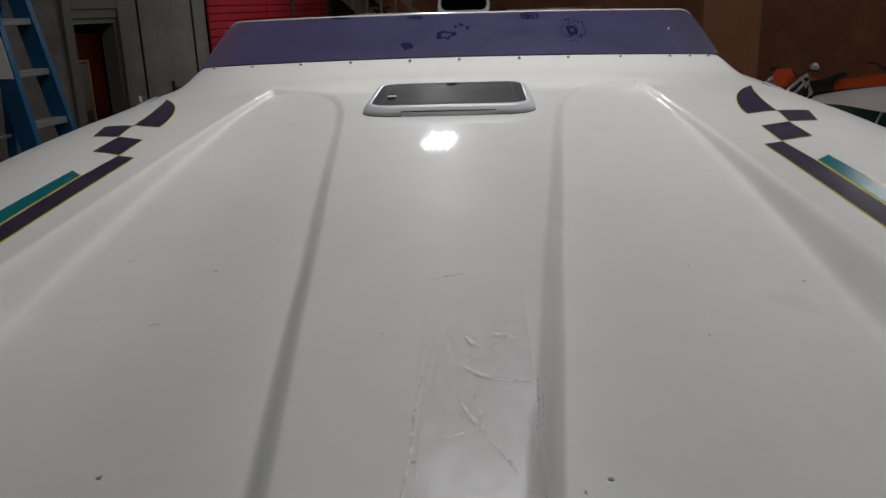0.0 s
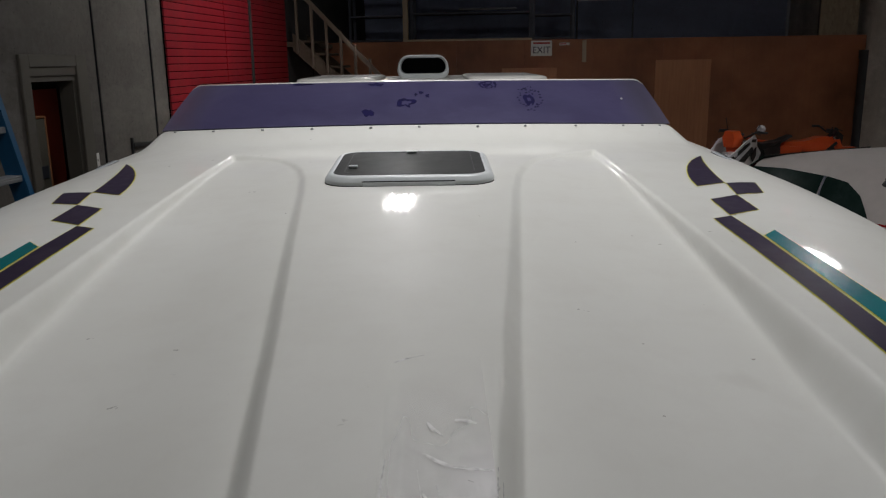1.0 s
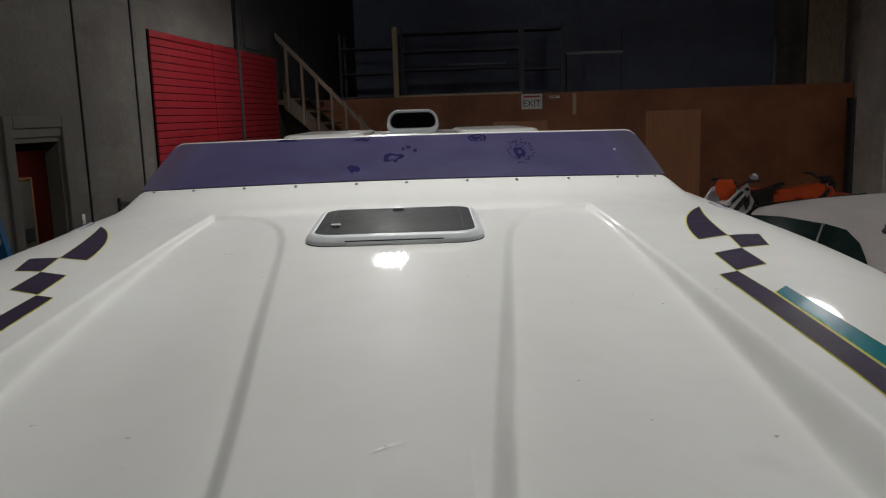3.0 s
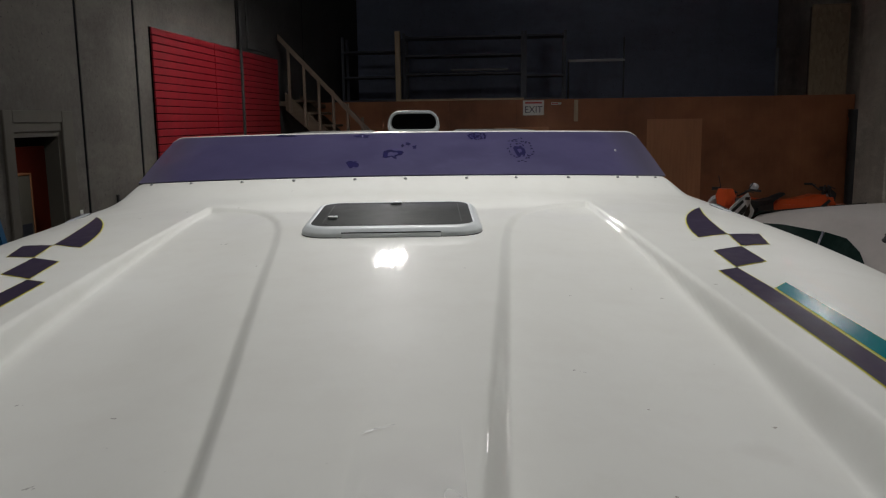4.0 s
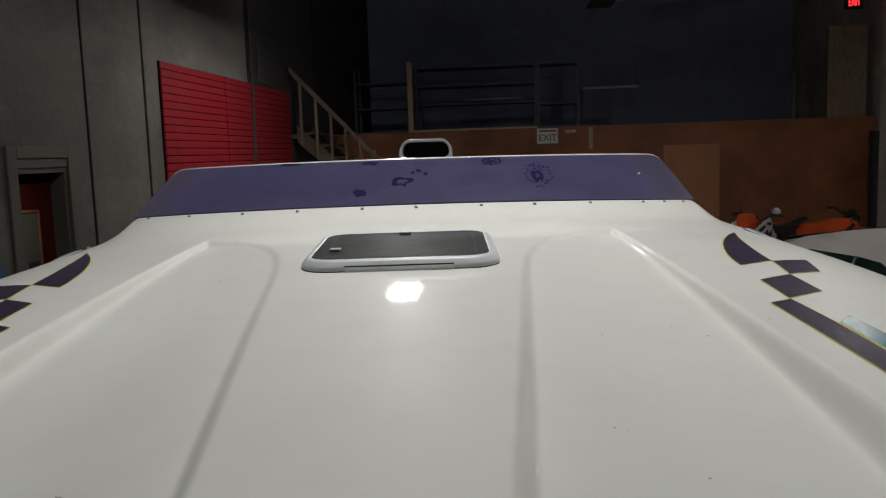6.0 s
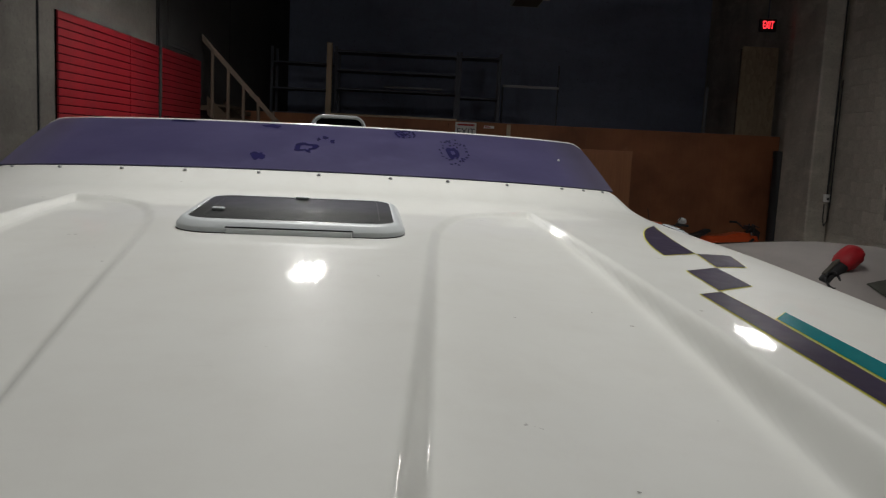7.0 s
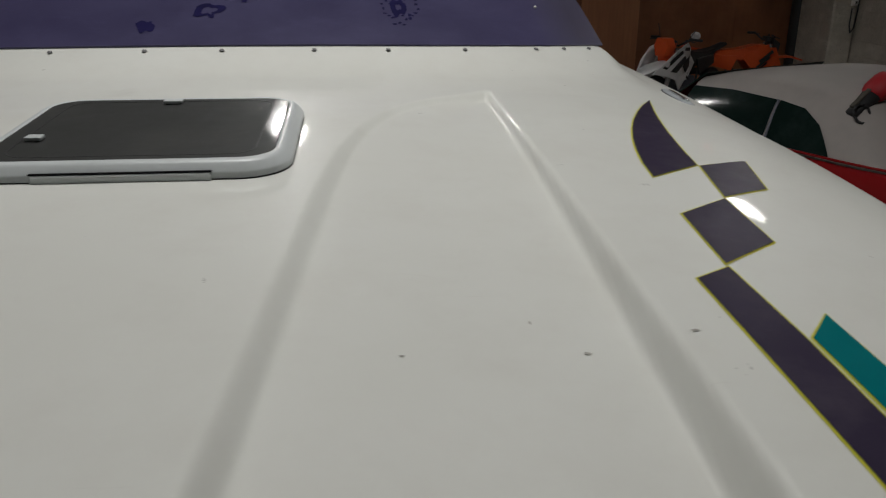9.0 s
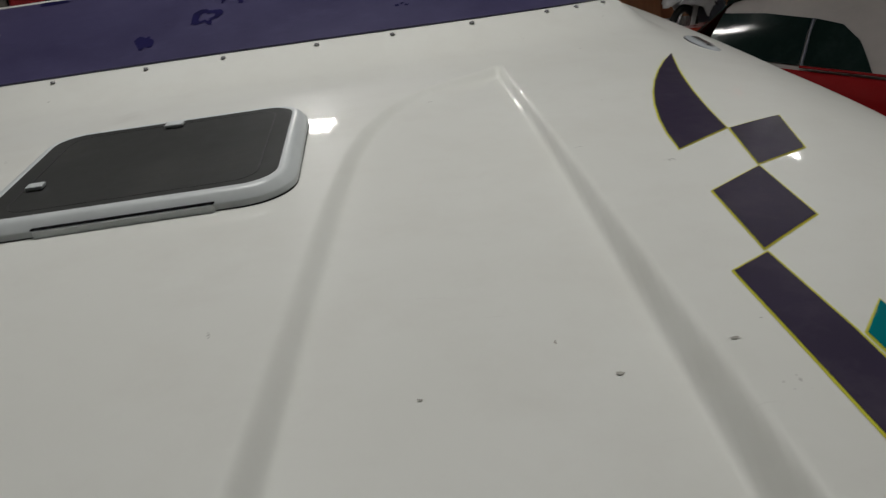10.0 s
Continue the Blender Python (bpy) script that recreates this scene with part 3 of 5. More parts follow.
# vinyl stripes on the deck
def decal(outline, mat, name, lift=0.0012, label="", step_size=0.03):
    """A filled outline in u and v, cut fine enough to lie on the curved deck."""
    bm = bmesh.new()
    bm.faces.new([bm.verts.new((u, v, 0)) for u, v in outline])
    us, vs = [p[0] for p in outline], [p[1] for p in outline]
    for axis, lo, hi in ((0, min(us), max(us)), (1, min(vs), max(vs))):
        k = lo + step_size
        while k < hi:
            co = (k, 0, 0) if axis == 0 else (0, k, 0)
            no = (1, 0, 0) if axis == 0 else (0, 1, 0)
            bmesh.ops.bisect_plane(bm, geom=bm.verts[:] + bm.edges[:] + bm.faces[:], plane_co=co, plane_no=no)
            k += step_size
    for v in bm.verts:
        v.co.z = deck_z(v.co.x, v.co.y) + lift
    bmesh.ops.recalc_face_normals(bm, faces=bm.faces[:])
    if sum(f.normal.z for f in bm.faces) < 0:
        bmesh.ops.reverse_faces(bm, faces=bm.faces[:])
    bm.transform(UP)
    me_ob = part(name, bm, mat, deck, label, True)
    return me_ob


def grown(outline, d):
    """The outline pushed outwards by d."""
    n = len(outline)
    area = sum(outline[i][0] * outline[(i + 1) % n][1] - outline[(i + 1) % n][0] * outline[i][1] for i in range(n))
    sgn = 1 if area > 0 else -1
    out = []
    for i in range(n):
        p, c, q = Vector(outline[i - 1]), Vector(outline[i]), Vector(outline[(i + 1) % n])
        a, b = (c - p).normalized(), (q - c).normalized()
        na, nb = Vector((a.y, -a.x)) * sgn, Vector((b.y, -b.x)) * sgn
        k = na + nb
        f = d / max(0.45, 1 + na.dot(nb)) 
        out.append(tuple(c + k * f))
    return out


def curve(a, c, b, n=8):
    """A bent line from a to b that leans to c."""
    a, b, c = Vector(a), Vector(b), Vector(c)
    return [tuple(a * (1 - t) ** 2 + c * 2 * t * (1 - t) + b * t * t) for t in (i / n for i in range(n + 1))]


for side in (1, -1):
    crescent = curve((0.818, 0.052), (0.843, 0.36), (1.046, 0.726)) + curve((1.046, 0.726), (0.955, 0.43), (0.924, 0.134))[1:]
    shapes = [
        (crescent, PURPLE),
        ([(0.928, 0.130), (1.038, 0.192), (0.996, 0.024), (0.900, -0.034)], PURPLE),
        ([(0.897, -0.042), (0.890, -0.211), (0.791, -0.286), (0.801, -0.116)], PURPLE),
        ([(0.790, -0.296), (0.738, -0.329), (0.744, -0.9), (0.731, -1.5), (0.66, -2.1), (0.712, -2.1), (0.783, -1.5), (0.797, -0.9), (0.797, -0.46)], PURPLE),
        ([(0.805, -0.466), (0.848, -0.414), (0.858, -0.9), (0.842, -1.5), (0.775, -2.1), (0.722, -2.1), (0.791, -1.5), (0.805, -0.9)], TEAL),
    ]
    for outline, mat in shapes:
        o = [(side * u, v) for u, v in outline]
        decal(grown(o, 0.0029), YELLOW, "pinstripe", 0.0008, "yellow pinstripe border")
        decal(o, mat, "deck_stripe", 0.0016, "teal vinyl stripe" if mat is TEAL else "dark purple vinyl stripe")


# ---- lamps ----
for x, y, z, strength, r in TUBES:
    fx = thing("high_bay_light", pose(x, y, z), "white suspended light fixture with four glowing tubes", "ceiling light", "tube lights")
    bm = loft([[(dx, dy, h) for dx, h in ((-0.23, -0.02), (-0.15, 0.07), (0.15, 0.07), (0.23, -0.02), (0.22, -0.02), (0.145, 0.055), (-0.145, 0.055), (-0.22, -0.02))] for dy in (-0.30, 0.30)])
    part("reflector", bm, REFLECTOR, fx, "white folded steel reflector")
    glow = emitter("glowing tube", (1.0, 0.985, 0.955), strength)
    for k in range(4):
        bm = bmesh.new()
        add_rod(bm, (-0.120 + k * 0.080, -0.27, r - 0.004), (-0.120 + k * 0.080, 0.27, r - 0.004), r, sides=8)
        part("tube", bm, glow, fx, "glowing white tube")
    for dy in (-0.2, 0.2):
        part("hanger", rods([(0, dy, 0.07), (0, dy, ZR - z)], 0.004, 6), STEEL, fx)
fx = thing("troffer_light", pose(1.79, 14.50, 4.60, 0, 0, 1), "unlit pale steel light fixture hanging before the mezzanine", "ceiling light")
part("housing", boxes(((-0.25, -0.6, 0.012), (0.25, 0.6, 0.10)), bevel=0.008), PALESTEEL, fx)
part("diffuser", boxes(((-0.22, -0.57, 0.006), (0.22, 0.57, 0.013)), bevel=0.002), TRIMGREY, fx, "dull grey unlit diffuser")
for sy in (-1, 1):
    part("end_cap", boxes(((-0.25, sy * 0.585 - 0.015, 0.0), (0.25, sy * 0.585 + 0.015, 0.014)), bevel=0.003), PALESTEEL, fx, "pale steel end lip")
    part("hanger", rods([(0, sy * 0.45, 0.09), (0, sy * 0.45, ZR - 4.60)], 0.004, 6), STEEL, fx)
for x, y, z, watts, w, l in ADDED_LAMPS:
    la = bpy.data.lights.new("added_panel", "AREA")
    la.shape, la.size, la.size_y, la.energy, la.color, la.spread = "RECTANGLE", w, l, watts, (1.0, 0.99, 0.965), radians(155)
    ob = new("added_panel", la)
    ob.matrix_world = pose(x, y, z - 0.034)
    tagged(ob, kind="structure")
    fx = thing("high_bay_light", pose(x, y, z), "unseen added light panel on hangers", "ceiling light", "ceiling lights")
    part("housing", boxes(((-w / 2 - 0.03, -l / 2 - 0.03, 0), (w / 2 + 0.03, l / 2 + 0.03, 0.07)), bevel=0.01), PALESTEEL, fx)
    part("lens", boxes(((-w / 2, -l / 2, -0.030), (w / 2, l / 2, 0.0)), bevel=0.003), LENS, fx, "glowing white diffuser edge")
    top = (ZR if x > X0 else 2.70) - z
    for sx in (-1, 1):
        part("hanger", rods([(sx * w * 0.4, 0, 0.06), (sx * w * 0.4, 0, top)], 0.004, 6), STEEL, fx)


# ---- powerboat, aft part and small fittings ----
def build_aft():
    rings = []
    for inset, z in ((0.0, 1.62), (0.0, 2.05), (0.015, 2.10), (0.05, 2.125), (0.12, 2.13)):
        rings.append([(x, 4.0 + y, z) for x, y in rounded_rect(1.72 - 2 * inset, 2.1 - 2 * inset, 0.16 - inset * 0.5, 6)])
    bm = loft(rings)
    bm.transform(UP)
    cover = part("engine_cover", bm, HULL, boat, "white engine cover behind the cockpit", True, 40)
    for x in (-0.56, 0.56):
        rings = []
        for inset, z in ((0.02, 2.122), (0.0, 2.135), (0.006, 2.148), (0.03, 2.156)):
            rings.append([(x + a, 3.75 + b, z) for a, b in rounded_rect(0.52 - 2 * inset, 1.3 - 2 * inset, 0.09 - inset, 6)])
        bm = loft(rings)
        bm.transform(UP)
        part("cushion", bm, HULL, cover, "white vinyl sun pad", True, 50)
    # air scoop: a hood that opens forwards
    rings = []
    for y, w, h in ((3.98, 0.376, 0.172), (3.99, 0.380, 0.176), (4.1, 0.380, 0.176), (4.4, 0.36, 0.15), (4.8, 0.30, 0.05)):
        rings.append([(x * (1 - 0.9 * z), y, 2.125 + h / 2 + z) for x, z in rounded_rect(w, h, min(0.075, h * 0.45), 8)])
    bm = loft(rings, caps=False)
    lip = [[(x * (1 - 0.9 * z), y, 2.125 + 0.086 + d + z) for x, z in rounded_rect(w, h, c, 8)]
           for y, w, h, d, c in ((3.98, 0.376, 0.172, 0, 0.075), (3.973, 0.362, 0.154, 0.003, 0.070), (3.98, 0.338, 0.120, 0.010, 0.055), (4.15, 0.33, 0.112, 0.010, 0.05))]
    b2 = loft(lip, caps=False)
    me = bpy.data.meshes.new("lip")
    b2.to_mesh(me)
    b2.free()
    bm.from_mesh(me)
    bpy.data.meshes.remove(me)
    bmesh.ops.remove_doubles(bm, verts=bm.verts[:], dist=0.001)
    bm.transform(UP)
    scoop = part("air_scoop", bm, GREY_TRIM, boat, "white rounded air scoop with a black mouth", True, 50)
    # near-black plate stands in for the shade inside the scoop
    bm = loft([[(x * (1 - 0.9 * z), y, 2.221 + z) for x, z in rounded_rect(0.338, 0.119, 0.055, 8)] for y in (4.11, 4.14)])
    bm.transform(UP)
    part("mouth", bm, DARK, scoop, "black plate painted as the shade in the scoop mouth")
    # cockpit sole and dash, dark behind the tinted screen
    bm = boxes(((-0.92, 1.0, 1.30), (0.92, 2.95, 1.35)))
    bm.transform(UP)
    part("cockpit_sole", bm, BLACK, boat)


build_aft()


def cleat(side):
    u, v = side * 1.185, 0.90
    sx = (deck_z(u + 0.02, v) - deck_z(u - 0.02, v)) / 0.04
    m = UP @ Matrix.Translation((u, v, deck_z(u, v))) @ pose(0, 0, 0, 3, -math.degrees(math.atan(sx)), 0)
    rings = []
    for inset, z in ((0, -0.004), (0, 0.002), (0.004, 0.004), (0.014, 0.005)):
        rings.append([((0.028 - inset) * math.cos(a), (0.095 - inset) * math.sin(a), z) for a in np.linspace(0, 2 * math.pi, 28, endpoint=False)])
    c = part("cleat", loft(rings), PALESTEEL, boat, "oval stainless pop-up cleat", True, 40)
    c.matrix_local = m
    rings = [[(0.031 * math.cos(a), 0.099 * math.sin(a), z) for a in np.linspace(0, 2 * math.pi, 28, endpoint=False)] for z in (-0.006, 0.0012)]
    part("seal", loft(rings), BLACK, c, "thin black seal")
    part("cleat_bar", boxes(((-0.010, -0.055, 0.004), (0.010, 0.055, 0.009)), bevel=0.004, segments=2), CHROME, c)


cleat(1)
cleat(-1)

# clear film left on the bow, whitened to carry its sheen
bm = bmesh.new()
g = [[bm.verts.new((u, v, deck_z(u, v) + 0.0015 + 0.0006 * noise.noise((u * 40, v * 14, 3)))) for u in np.linspace(0.004, 0.135, 20)] for v in np.linspace(-2.0, -0.98, 74)]
for a, b in zip(g, g[1:]):
    for i in range(19):
        bm.faces.new((a[i], a[i + 1], b[i + 1], b[i]))
bm.transform(UP)
sheet = part("protective_film", bm, FILM, deck, "crumpled clear plastic film with its sheen painted white", True)


# glints on the film's sharp creases, painted as white ribbons
def crease_glint(points, width):
    bm = bmesh.new()
    pts = [Vector(p) for p in points]
    last = None
    for i, p in enumerate(pts):
        d = (pts[min(i + 1, len(pts) - 1)] - pts[max(i - 1, 0)]).normalized()
        side = Vector((-d.y, d.x)) * width * (0.25 if i in (0, len(pts) - 1) else 0.5)
        row = []
        for k, h in ((-1, 0.0), (0, 0.00015), (1, 0.0)):
            q = p + side * k
            row.append(bm.verts.new((q.x, q.y, deck_z(q.x, q.y) + 0.0022 + h)))
        if last:
            for k in (0, 1):
                bm.faces.new((last[k], last[k + 1], row[k + 1], row[k]))
        last = row
    bm.transform(UP)
    part("crease_glint", bm, CREASE_GLINT, sheet, "", True)


for pts, wide in (
        ([(0.053, -1.434), (0.064, -1.462), (0.079, -1.493), (0.101, -1.537), (0.12, -1.577)], 0.0055),
        ([(0.069, -1.424), (0.075, -1.45), (0.076, -1.469), (0.074, -1.493)], 0.0045),
        ([(0.029, -1.507), (0.04, -1.502), (0.059, -1.493)], 0.0045), ([(0.059, -1.493), (0.053, -1.444), (0.048, -1.396)], 0.0015),
        ([(0.139, -1.39), (0.132, -1.47), (0.129, -1.521)], 0.003), ([(0.143, -1.411), (0.137, -1.493)], 0.0025), ([(0.138, -1.425), (0.122, -1.476)], 0.0025),
        ([(0.054, -1.362), (0.07, -1.378), (0.085, -1.389), (0.11, -1.395), (0.132, -1.398)], 0.008),
        ([(0.059, -1.292), (0.066, -1.310), (0.078, -1.327)], 0.008), ([(0.093, -1.288), (0.106, -1.290), (0.12, -1.297)], 0.011), ([(0.104, -1.416), (0.110, -1.420)], 0.004),
        ([(0.011, -1.373), (0.007, -1.469), (0.008, -1.526), (0.003, -1.6)], 0.004), ([(0.011, -1.125), (0.03, -1.112), (0.053, -1.102)], 0.006)):
    crease_glint(pts, wide * 0.8)


# small dark chips and scuffs in the gelcoat
SCUFF = simple("dark scuffed gelcoat", (0.34, 0.325, 0.29), 0.6, vary=0.35, scale=60)
for k, (u, v, ru, rv) in enumerate(((0.534, -0.367, 0.002, 0.004), (0.582, -0.43, 0.005, 0.003), (0.687, -0.45, 0.007, 0.0025),
                                    (0.389, -0.438, 0.004, 0.002), (-0.323, -1.479, 0.004, 0.003), (0.388, -1.175, 0.003, 0.0025), (0.174, -1.531, 0.002, 0.002),
                                    (0.201, -1.509, 0.004, 0.003), (0.012, -1.538, 0.003, 0.003), (0.583, -0.989, 0.004, 0.003), (0.416, -0.943, 0.003, 0.002))):
    bm = bmesh.new()
    ring = []
    for i in range(12):
        a = 2 * math.pi * i / 12
        f = 0.8 + 0.7 * noise.noise((math.cos(a) * 1.5 + k * 4, math.sin(a) * 1.5, k))
        p, q = u + ru * f * math.cos(a), v + rv * f * math.sin(a)
        ring.append(bm.verts.new((p, q, deck_z(p, q) + 0.0009)))
    bm.faces.new(ring)
    bm.transform(UP)
    part("scuff", bm, SCUFF, deck)


# rubbed spots in the dust of the windscreen
def rubbed(s, h, rs, rh, seed, hollow=0.0):
    bm = bmesh.new()
    n = 22
    ring = []
    for k in range(n):
        a = 2 * math.pi * k / n
        f = 0.75 + 0.5 * noise.noise((math.cos(a) * 1.7 + seed, math.sin(a) * 1.7, seed * 0.7))
        ring.append((a, f))

    def at(f, a):
        return bm.verts.new(screen_point(s + rs * f * math.cos(a) / 1.0, h + rh * f * math.sin(a)) + Vector((0, -0.0006, 0.0012)))
    outer = [at(f, a) for a, f in ring]
    if hollow:
        inner = [at(f * hollow, a) for a, f in ring]
        for i in range(n):
            j = (i + 1) % n
            bm.faces.new((outer[i], outer[j], inner[j], inner[i]))
    else:
        bm.faces.new(outer)
    bm.transform(UP)
    part("rubbed_print", bm, PRINT, screen)


for k, (s, h, rs, rh, hollow) in enumerate([(-0.035, 0.42, 0.040, 0.12, 0.5), (-0.175, 0.22, 0.022, 0.10, 0), (-0.46, 0.95, 0.05, 0.035, 0),
                                            (-0.16, 0.90, 0.04, 0.06, 0), (0.02, 0.66, 0.012, 0.05, 0), (0.045, 0.58, 0.010, 0.05, 0), (0.0, 0.62, 0.008, 0.05, 0)]):
    rubbed(s, h, rs, rh, k * 3.1 + 0.5, hollow)
rng = random.Random(5)
for cs, ch, ws, wh in ((0.44, 0.52, 0.045, 0.28), (0.285, 0.86, 0.036, 0.09)):
    rubbed(cs - 0.004, ch - wh * 0.15, ws * 0.52, wh * 0.62, cs * 9, 0.35)      # the middle of a sole print
    for k in range(26):
        a = 2 * math.pi * k / 26
        f = rng.uniform(0.78, 1.08)
        rubbed(cs + ws * f * math.cos(a), ch + wh * f * math.sin(a), 0.0055 * rng.uniform(0.6, 1.3), 0.022 * rng.uniform(0.6, 1.3), rng.uniform(0, 50))
    for k in range(12):
        rubbed(cs + ws * rng.uniform(-0.6, 0.6), ch + wh * rng.uniform(-0.6, 0.7), 0.005 * rng.uniform(0.6, 1.3), 0.02 * rng.uniform(0.6, 1.3), rng.uniform(0, 50))
bm = bmesh.new()
add_ball(bm, screen_point(0.825, 0.485) + Vector((0, -0.001, 0.002)), 0.005, 8, 6)
bm.transform(UP)
part("chip", bm, WHITE_SIGN, screen, "small white chip")


# trailer under the boat
def build_trailer():
    tr = thing("boat_trailer", pose(0.07, 2.218, FLOOR, 0, 0, 5.5), "galvanised steel trailer carrying the boat", "trailer")
    for sx in (-1, 1):
        part("rail", boxes(((sx * 0.62 - 0.04, -3.4, 0.38), (sx * 0.62 + 0.04, 5.0, 0.50)), bevel=0.01), PALESTEEL, tr)
        bm = bmesh.new()
        add_box(bm, (-0.06, -1.0, -0.04), (0.06, 5.0, 0.04), 0.01, pose(sx * 0.5, 0, 0.70, 0, sx * -23, 0))
        part("bunk", bm, PINE, tr)
        for y in (2.6, 3.45):
            bm = bmesh.new()
            rings = [[(sx * 1.02 + dx, y + r * math.cos(a), 0.33 + r * math.sin(a)) for a in np.linspace(0, 2 * math.pi, 28, endpoint=False)]
                     for dx, r in ((-0.09, 0.20), (-0.09, 0.30), (-0.06, 0.33), (0.06, 0.33), (0.09, 0.30), (0.09, 0.20))]
            w = part("wheel", loft(rings), RUBBER, tr, "", True, 40)
            bm = bmesh.new()
            add_rod(bm, (sx * 1.02 - 0.085, y, 0.33), (sx * 1.02 + 0.085, y, 0.33), 0.2, sides=20)
            part("rim", bm, PALESTEEL, w)
    for y in (-2.2, 0.4, 2.6, 3.45, 4.8):
        w = 0.95 if y in (2.6, 3.45) else 0.62
        part("crossmember", boxes(((-w, y - 0.04, 0.30), (w, y + 0.04, 0.38)), bevel=0.01), PALESTEEL, tr)
    for sx in (-1, 1):
        for y in (-0.7, 1.5, 4.6):
            part("bunk_post", boxes(((sx * 0.5 - 0.03, y - 0.03, 0.34), (sx * 0.5 + 0.03, y + 0.03, 0.68))), PALESTEEL, tr)


build_trailer()


# ---- west wall: doorway, slat panels, sign, ladder ----
def door_surround():
    d = part("door_surround", boxes(((X0, DY0 - 0.11, FLOOR), (X0 + 0.025, DY0, DZ + 0.16)), ((X0, DY1, FLOOR), (X0 + 0.025, DY1 + 0.16, DZ + 0.16)),
                                    ((X0, DY0, DZ + 0.07), (X0 + 0.025, DY1, DZ + 0.16)), bevel=0.005), TRIMGREY)
    setting(d, "dusty grey painted frame round an open doorway", "door frame")
    part("jamb", boxes(((X0 - 0.12, DY0, FLOOR), (X0 - 0.002, DY0 + 0.035, DZ)), ((X0 - 0.12, DY1 - 0.035, FLOOR), (X0 - 0.002, DY1, DZ)),
                       ((X0 - 0.12, DY0 + 0.035, DZ - 0.035), (X0 - 0.002, DY1 - 0.035, DZ))), TRIMGREY, d)
    part("lintel", boxes(((X0 - 0.05, DY0, DZ + 0.002), (X0 + 0.012, DY1, DZ + 0.07)), bevel=0.004), TRIMGREY, d)


door_surround()
side = part("side_room_walls", boxes(((-6.1, 4.2, FLOOR), (-6.0, 10.2, 2.7)), ((-6.0, 4.2, FLOOR), (X0 - 0.12, 4.3, 2.7)), ((-6.0, 10.1, FLOOR), (X0 - 0.12, 10.2, 2.7)),
                                     ((-6.1, 4.2, 2.7), (X0 - 0.12, 10.2, 2.8))), WALL)
setting(side, "grey walls of the room beyond the doorway", "wall")
rb = thing("red_board", pose(-4.3, 7.7, FLOOR), "rust red painted board standing in the side room", "board")
part("panel", boxes(((-0.02, -0.42, 0), (0.02, 0.37, 1.93)), bevel=0.004), REDBOARD, rb)
for y in (-0.42, 0.30):
    part("foot", boxes(((-0.15, y, 0), (0.15, y + 0.06, 0.05))), PINE, rb)
cd = thing("cream_cabinet", pose(-4.14, 7.40, FLOOR), "cream cabinet with a wooden edge in the side room", "cabinet")
part("body", boxes(((-0.12, -0.30, 0), (0.12, -0.05, 1.68)), bevel=0.008), CREAM, cd)
part("edge", boxes(((-0.125, -0.05, 0), (0.125, -0.03, 1.70)), ((-0.125, -0.30, 1.68), (0.125, -0.05, 1.70)), bevel=0.004), PALEPLY, cd, "ochre wooden edge strip")
part("vent", boxes(((0.12, -0.26, 1.12), (0.126, -0.09, 1.24)), bevel=0.003), STEEL, cd)


def slat_wall():
    top, pitch, n = 3.17, 0.0762, 32
    for y0, y1 in ((8.035, 9.755), (9.765, 10.69), (10.80, 12.46)):
        w = thing("red_slat_panel", pose(X0 + 0.002, (y0 + y1) / 2, top - n * pitch), "red slatwall display panel fixed to the concrete wall", "wall panel", "slat panels")
        half = (y1 - y0) / 2
        part("backing", boxes(((0, -half, 0), (0.014, half, n * pitch))), DARK, w)
        me = None
        for k in range(n):
            if me is None:
                ob = part("slat", boxes(((0.012, -half, 0), (0.030, half, pitch - 0.009)), bevel=0.003), RED, w)
                me = ob.data
                ob.matrix_local = pose(0, 0, 0.004)
            else:
                wob = 0.0015 * noise.noise((k * 0.9, y0, 0))
                shared("slat", me, w, pose(wob + 0.0005, 0, k * pitch + 0.004, 0, 0, 0))


slat_wall()
cdt = part("conduit", rods([(X0 + 0.03, 10.745, FLOOR), (X0 + 0.03, 10.745, ZR)], 0.022), DARKPANEL)
tagged(cdt, "grey steel conduit running up the concrete wall", "conduit")
cdt = part("conduit", rods([(X0 + 0.02, 5.20, ZR), (X0 + 0.02, 5.20, 2.50), (X0 + 0.02, 5.17, 2.44), (X0 + 0.02, 5.05, 2.40), (X0 + 0.02, 4.6, 2.39)], 0.012), STEEL)
tagged(cdt, "thin dark cable conduit bent along the wall", "conduit")
bx = thing("junction_panel", pose(X0, 11.6, 3.22), "dark grey sheet steel panel high on the wall", "panel")
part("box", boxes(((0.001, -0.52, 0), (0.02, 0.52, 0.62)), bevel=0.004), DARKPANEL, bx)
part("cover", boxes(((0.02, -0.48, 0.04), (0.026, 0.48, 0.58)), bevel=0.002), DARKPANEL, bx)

ls = thing("light_switch", pose(X0, 6.50, 1.43), "white light switch plate beside the doorway", "switch")
part("plate", boxes(((0.0, -0.036, 0), (0.008, 0.036, 0.112)), bevel=0.003), WHITE_SIGN, ls)
part("toggle", boxes(((0.008, -0.006, 0.045), (0.020, 0.006, 0.067)), bevel=0.002), WHITE_SIGN, ls)
wb = thing("wall_bracket", pose(X0, 7.145, 1.20), "dark steel shelf bracket fixed to the concrete wall", "bracket")
part("upright", boxes(((0.0, -0.014, 0), (0.022, 0.014, 0.41)), bevel=0.003), BLACK, wb)
bm = bmesh.new()
add_box(bm, (0.0, 0.0, -0.018), (0.03, 0.42, 0.018), 0.004, pose(0, 0, 0.345, -3, 0, 0))
part("arm", bm, BLACK, wb)
bm = bmesh.new()
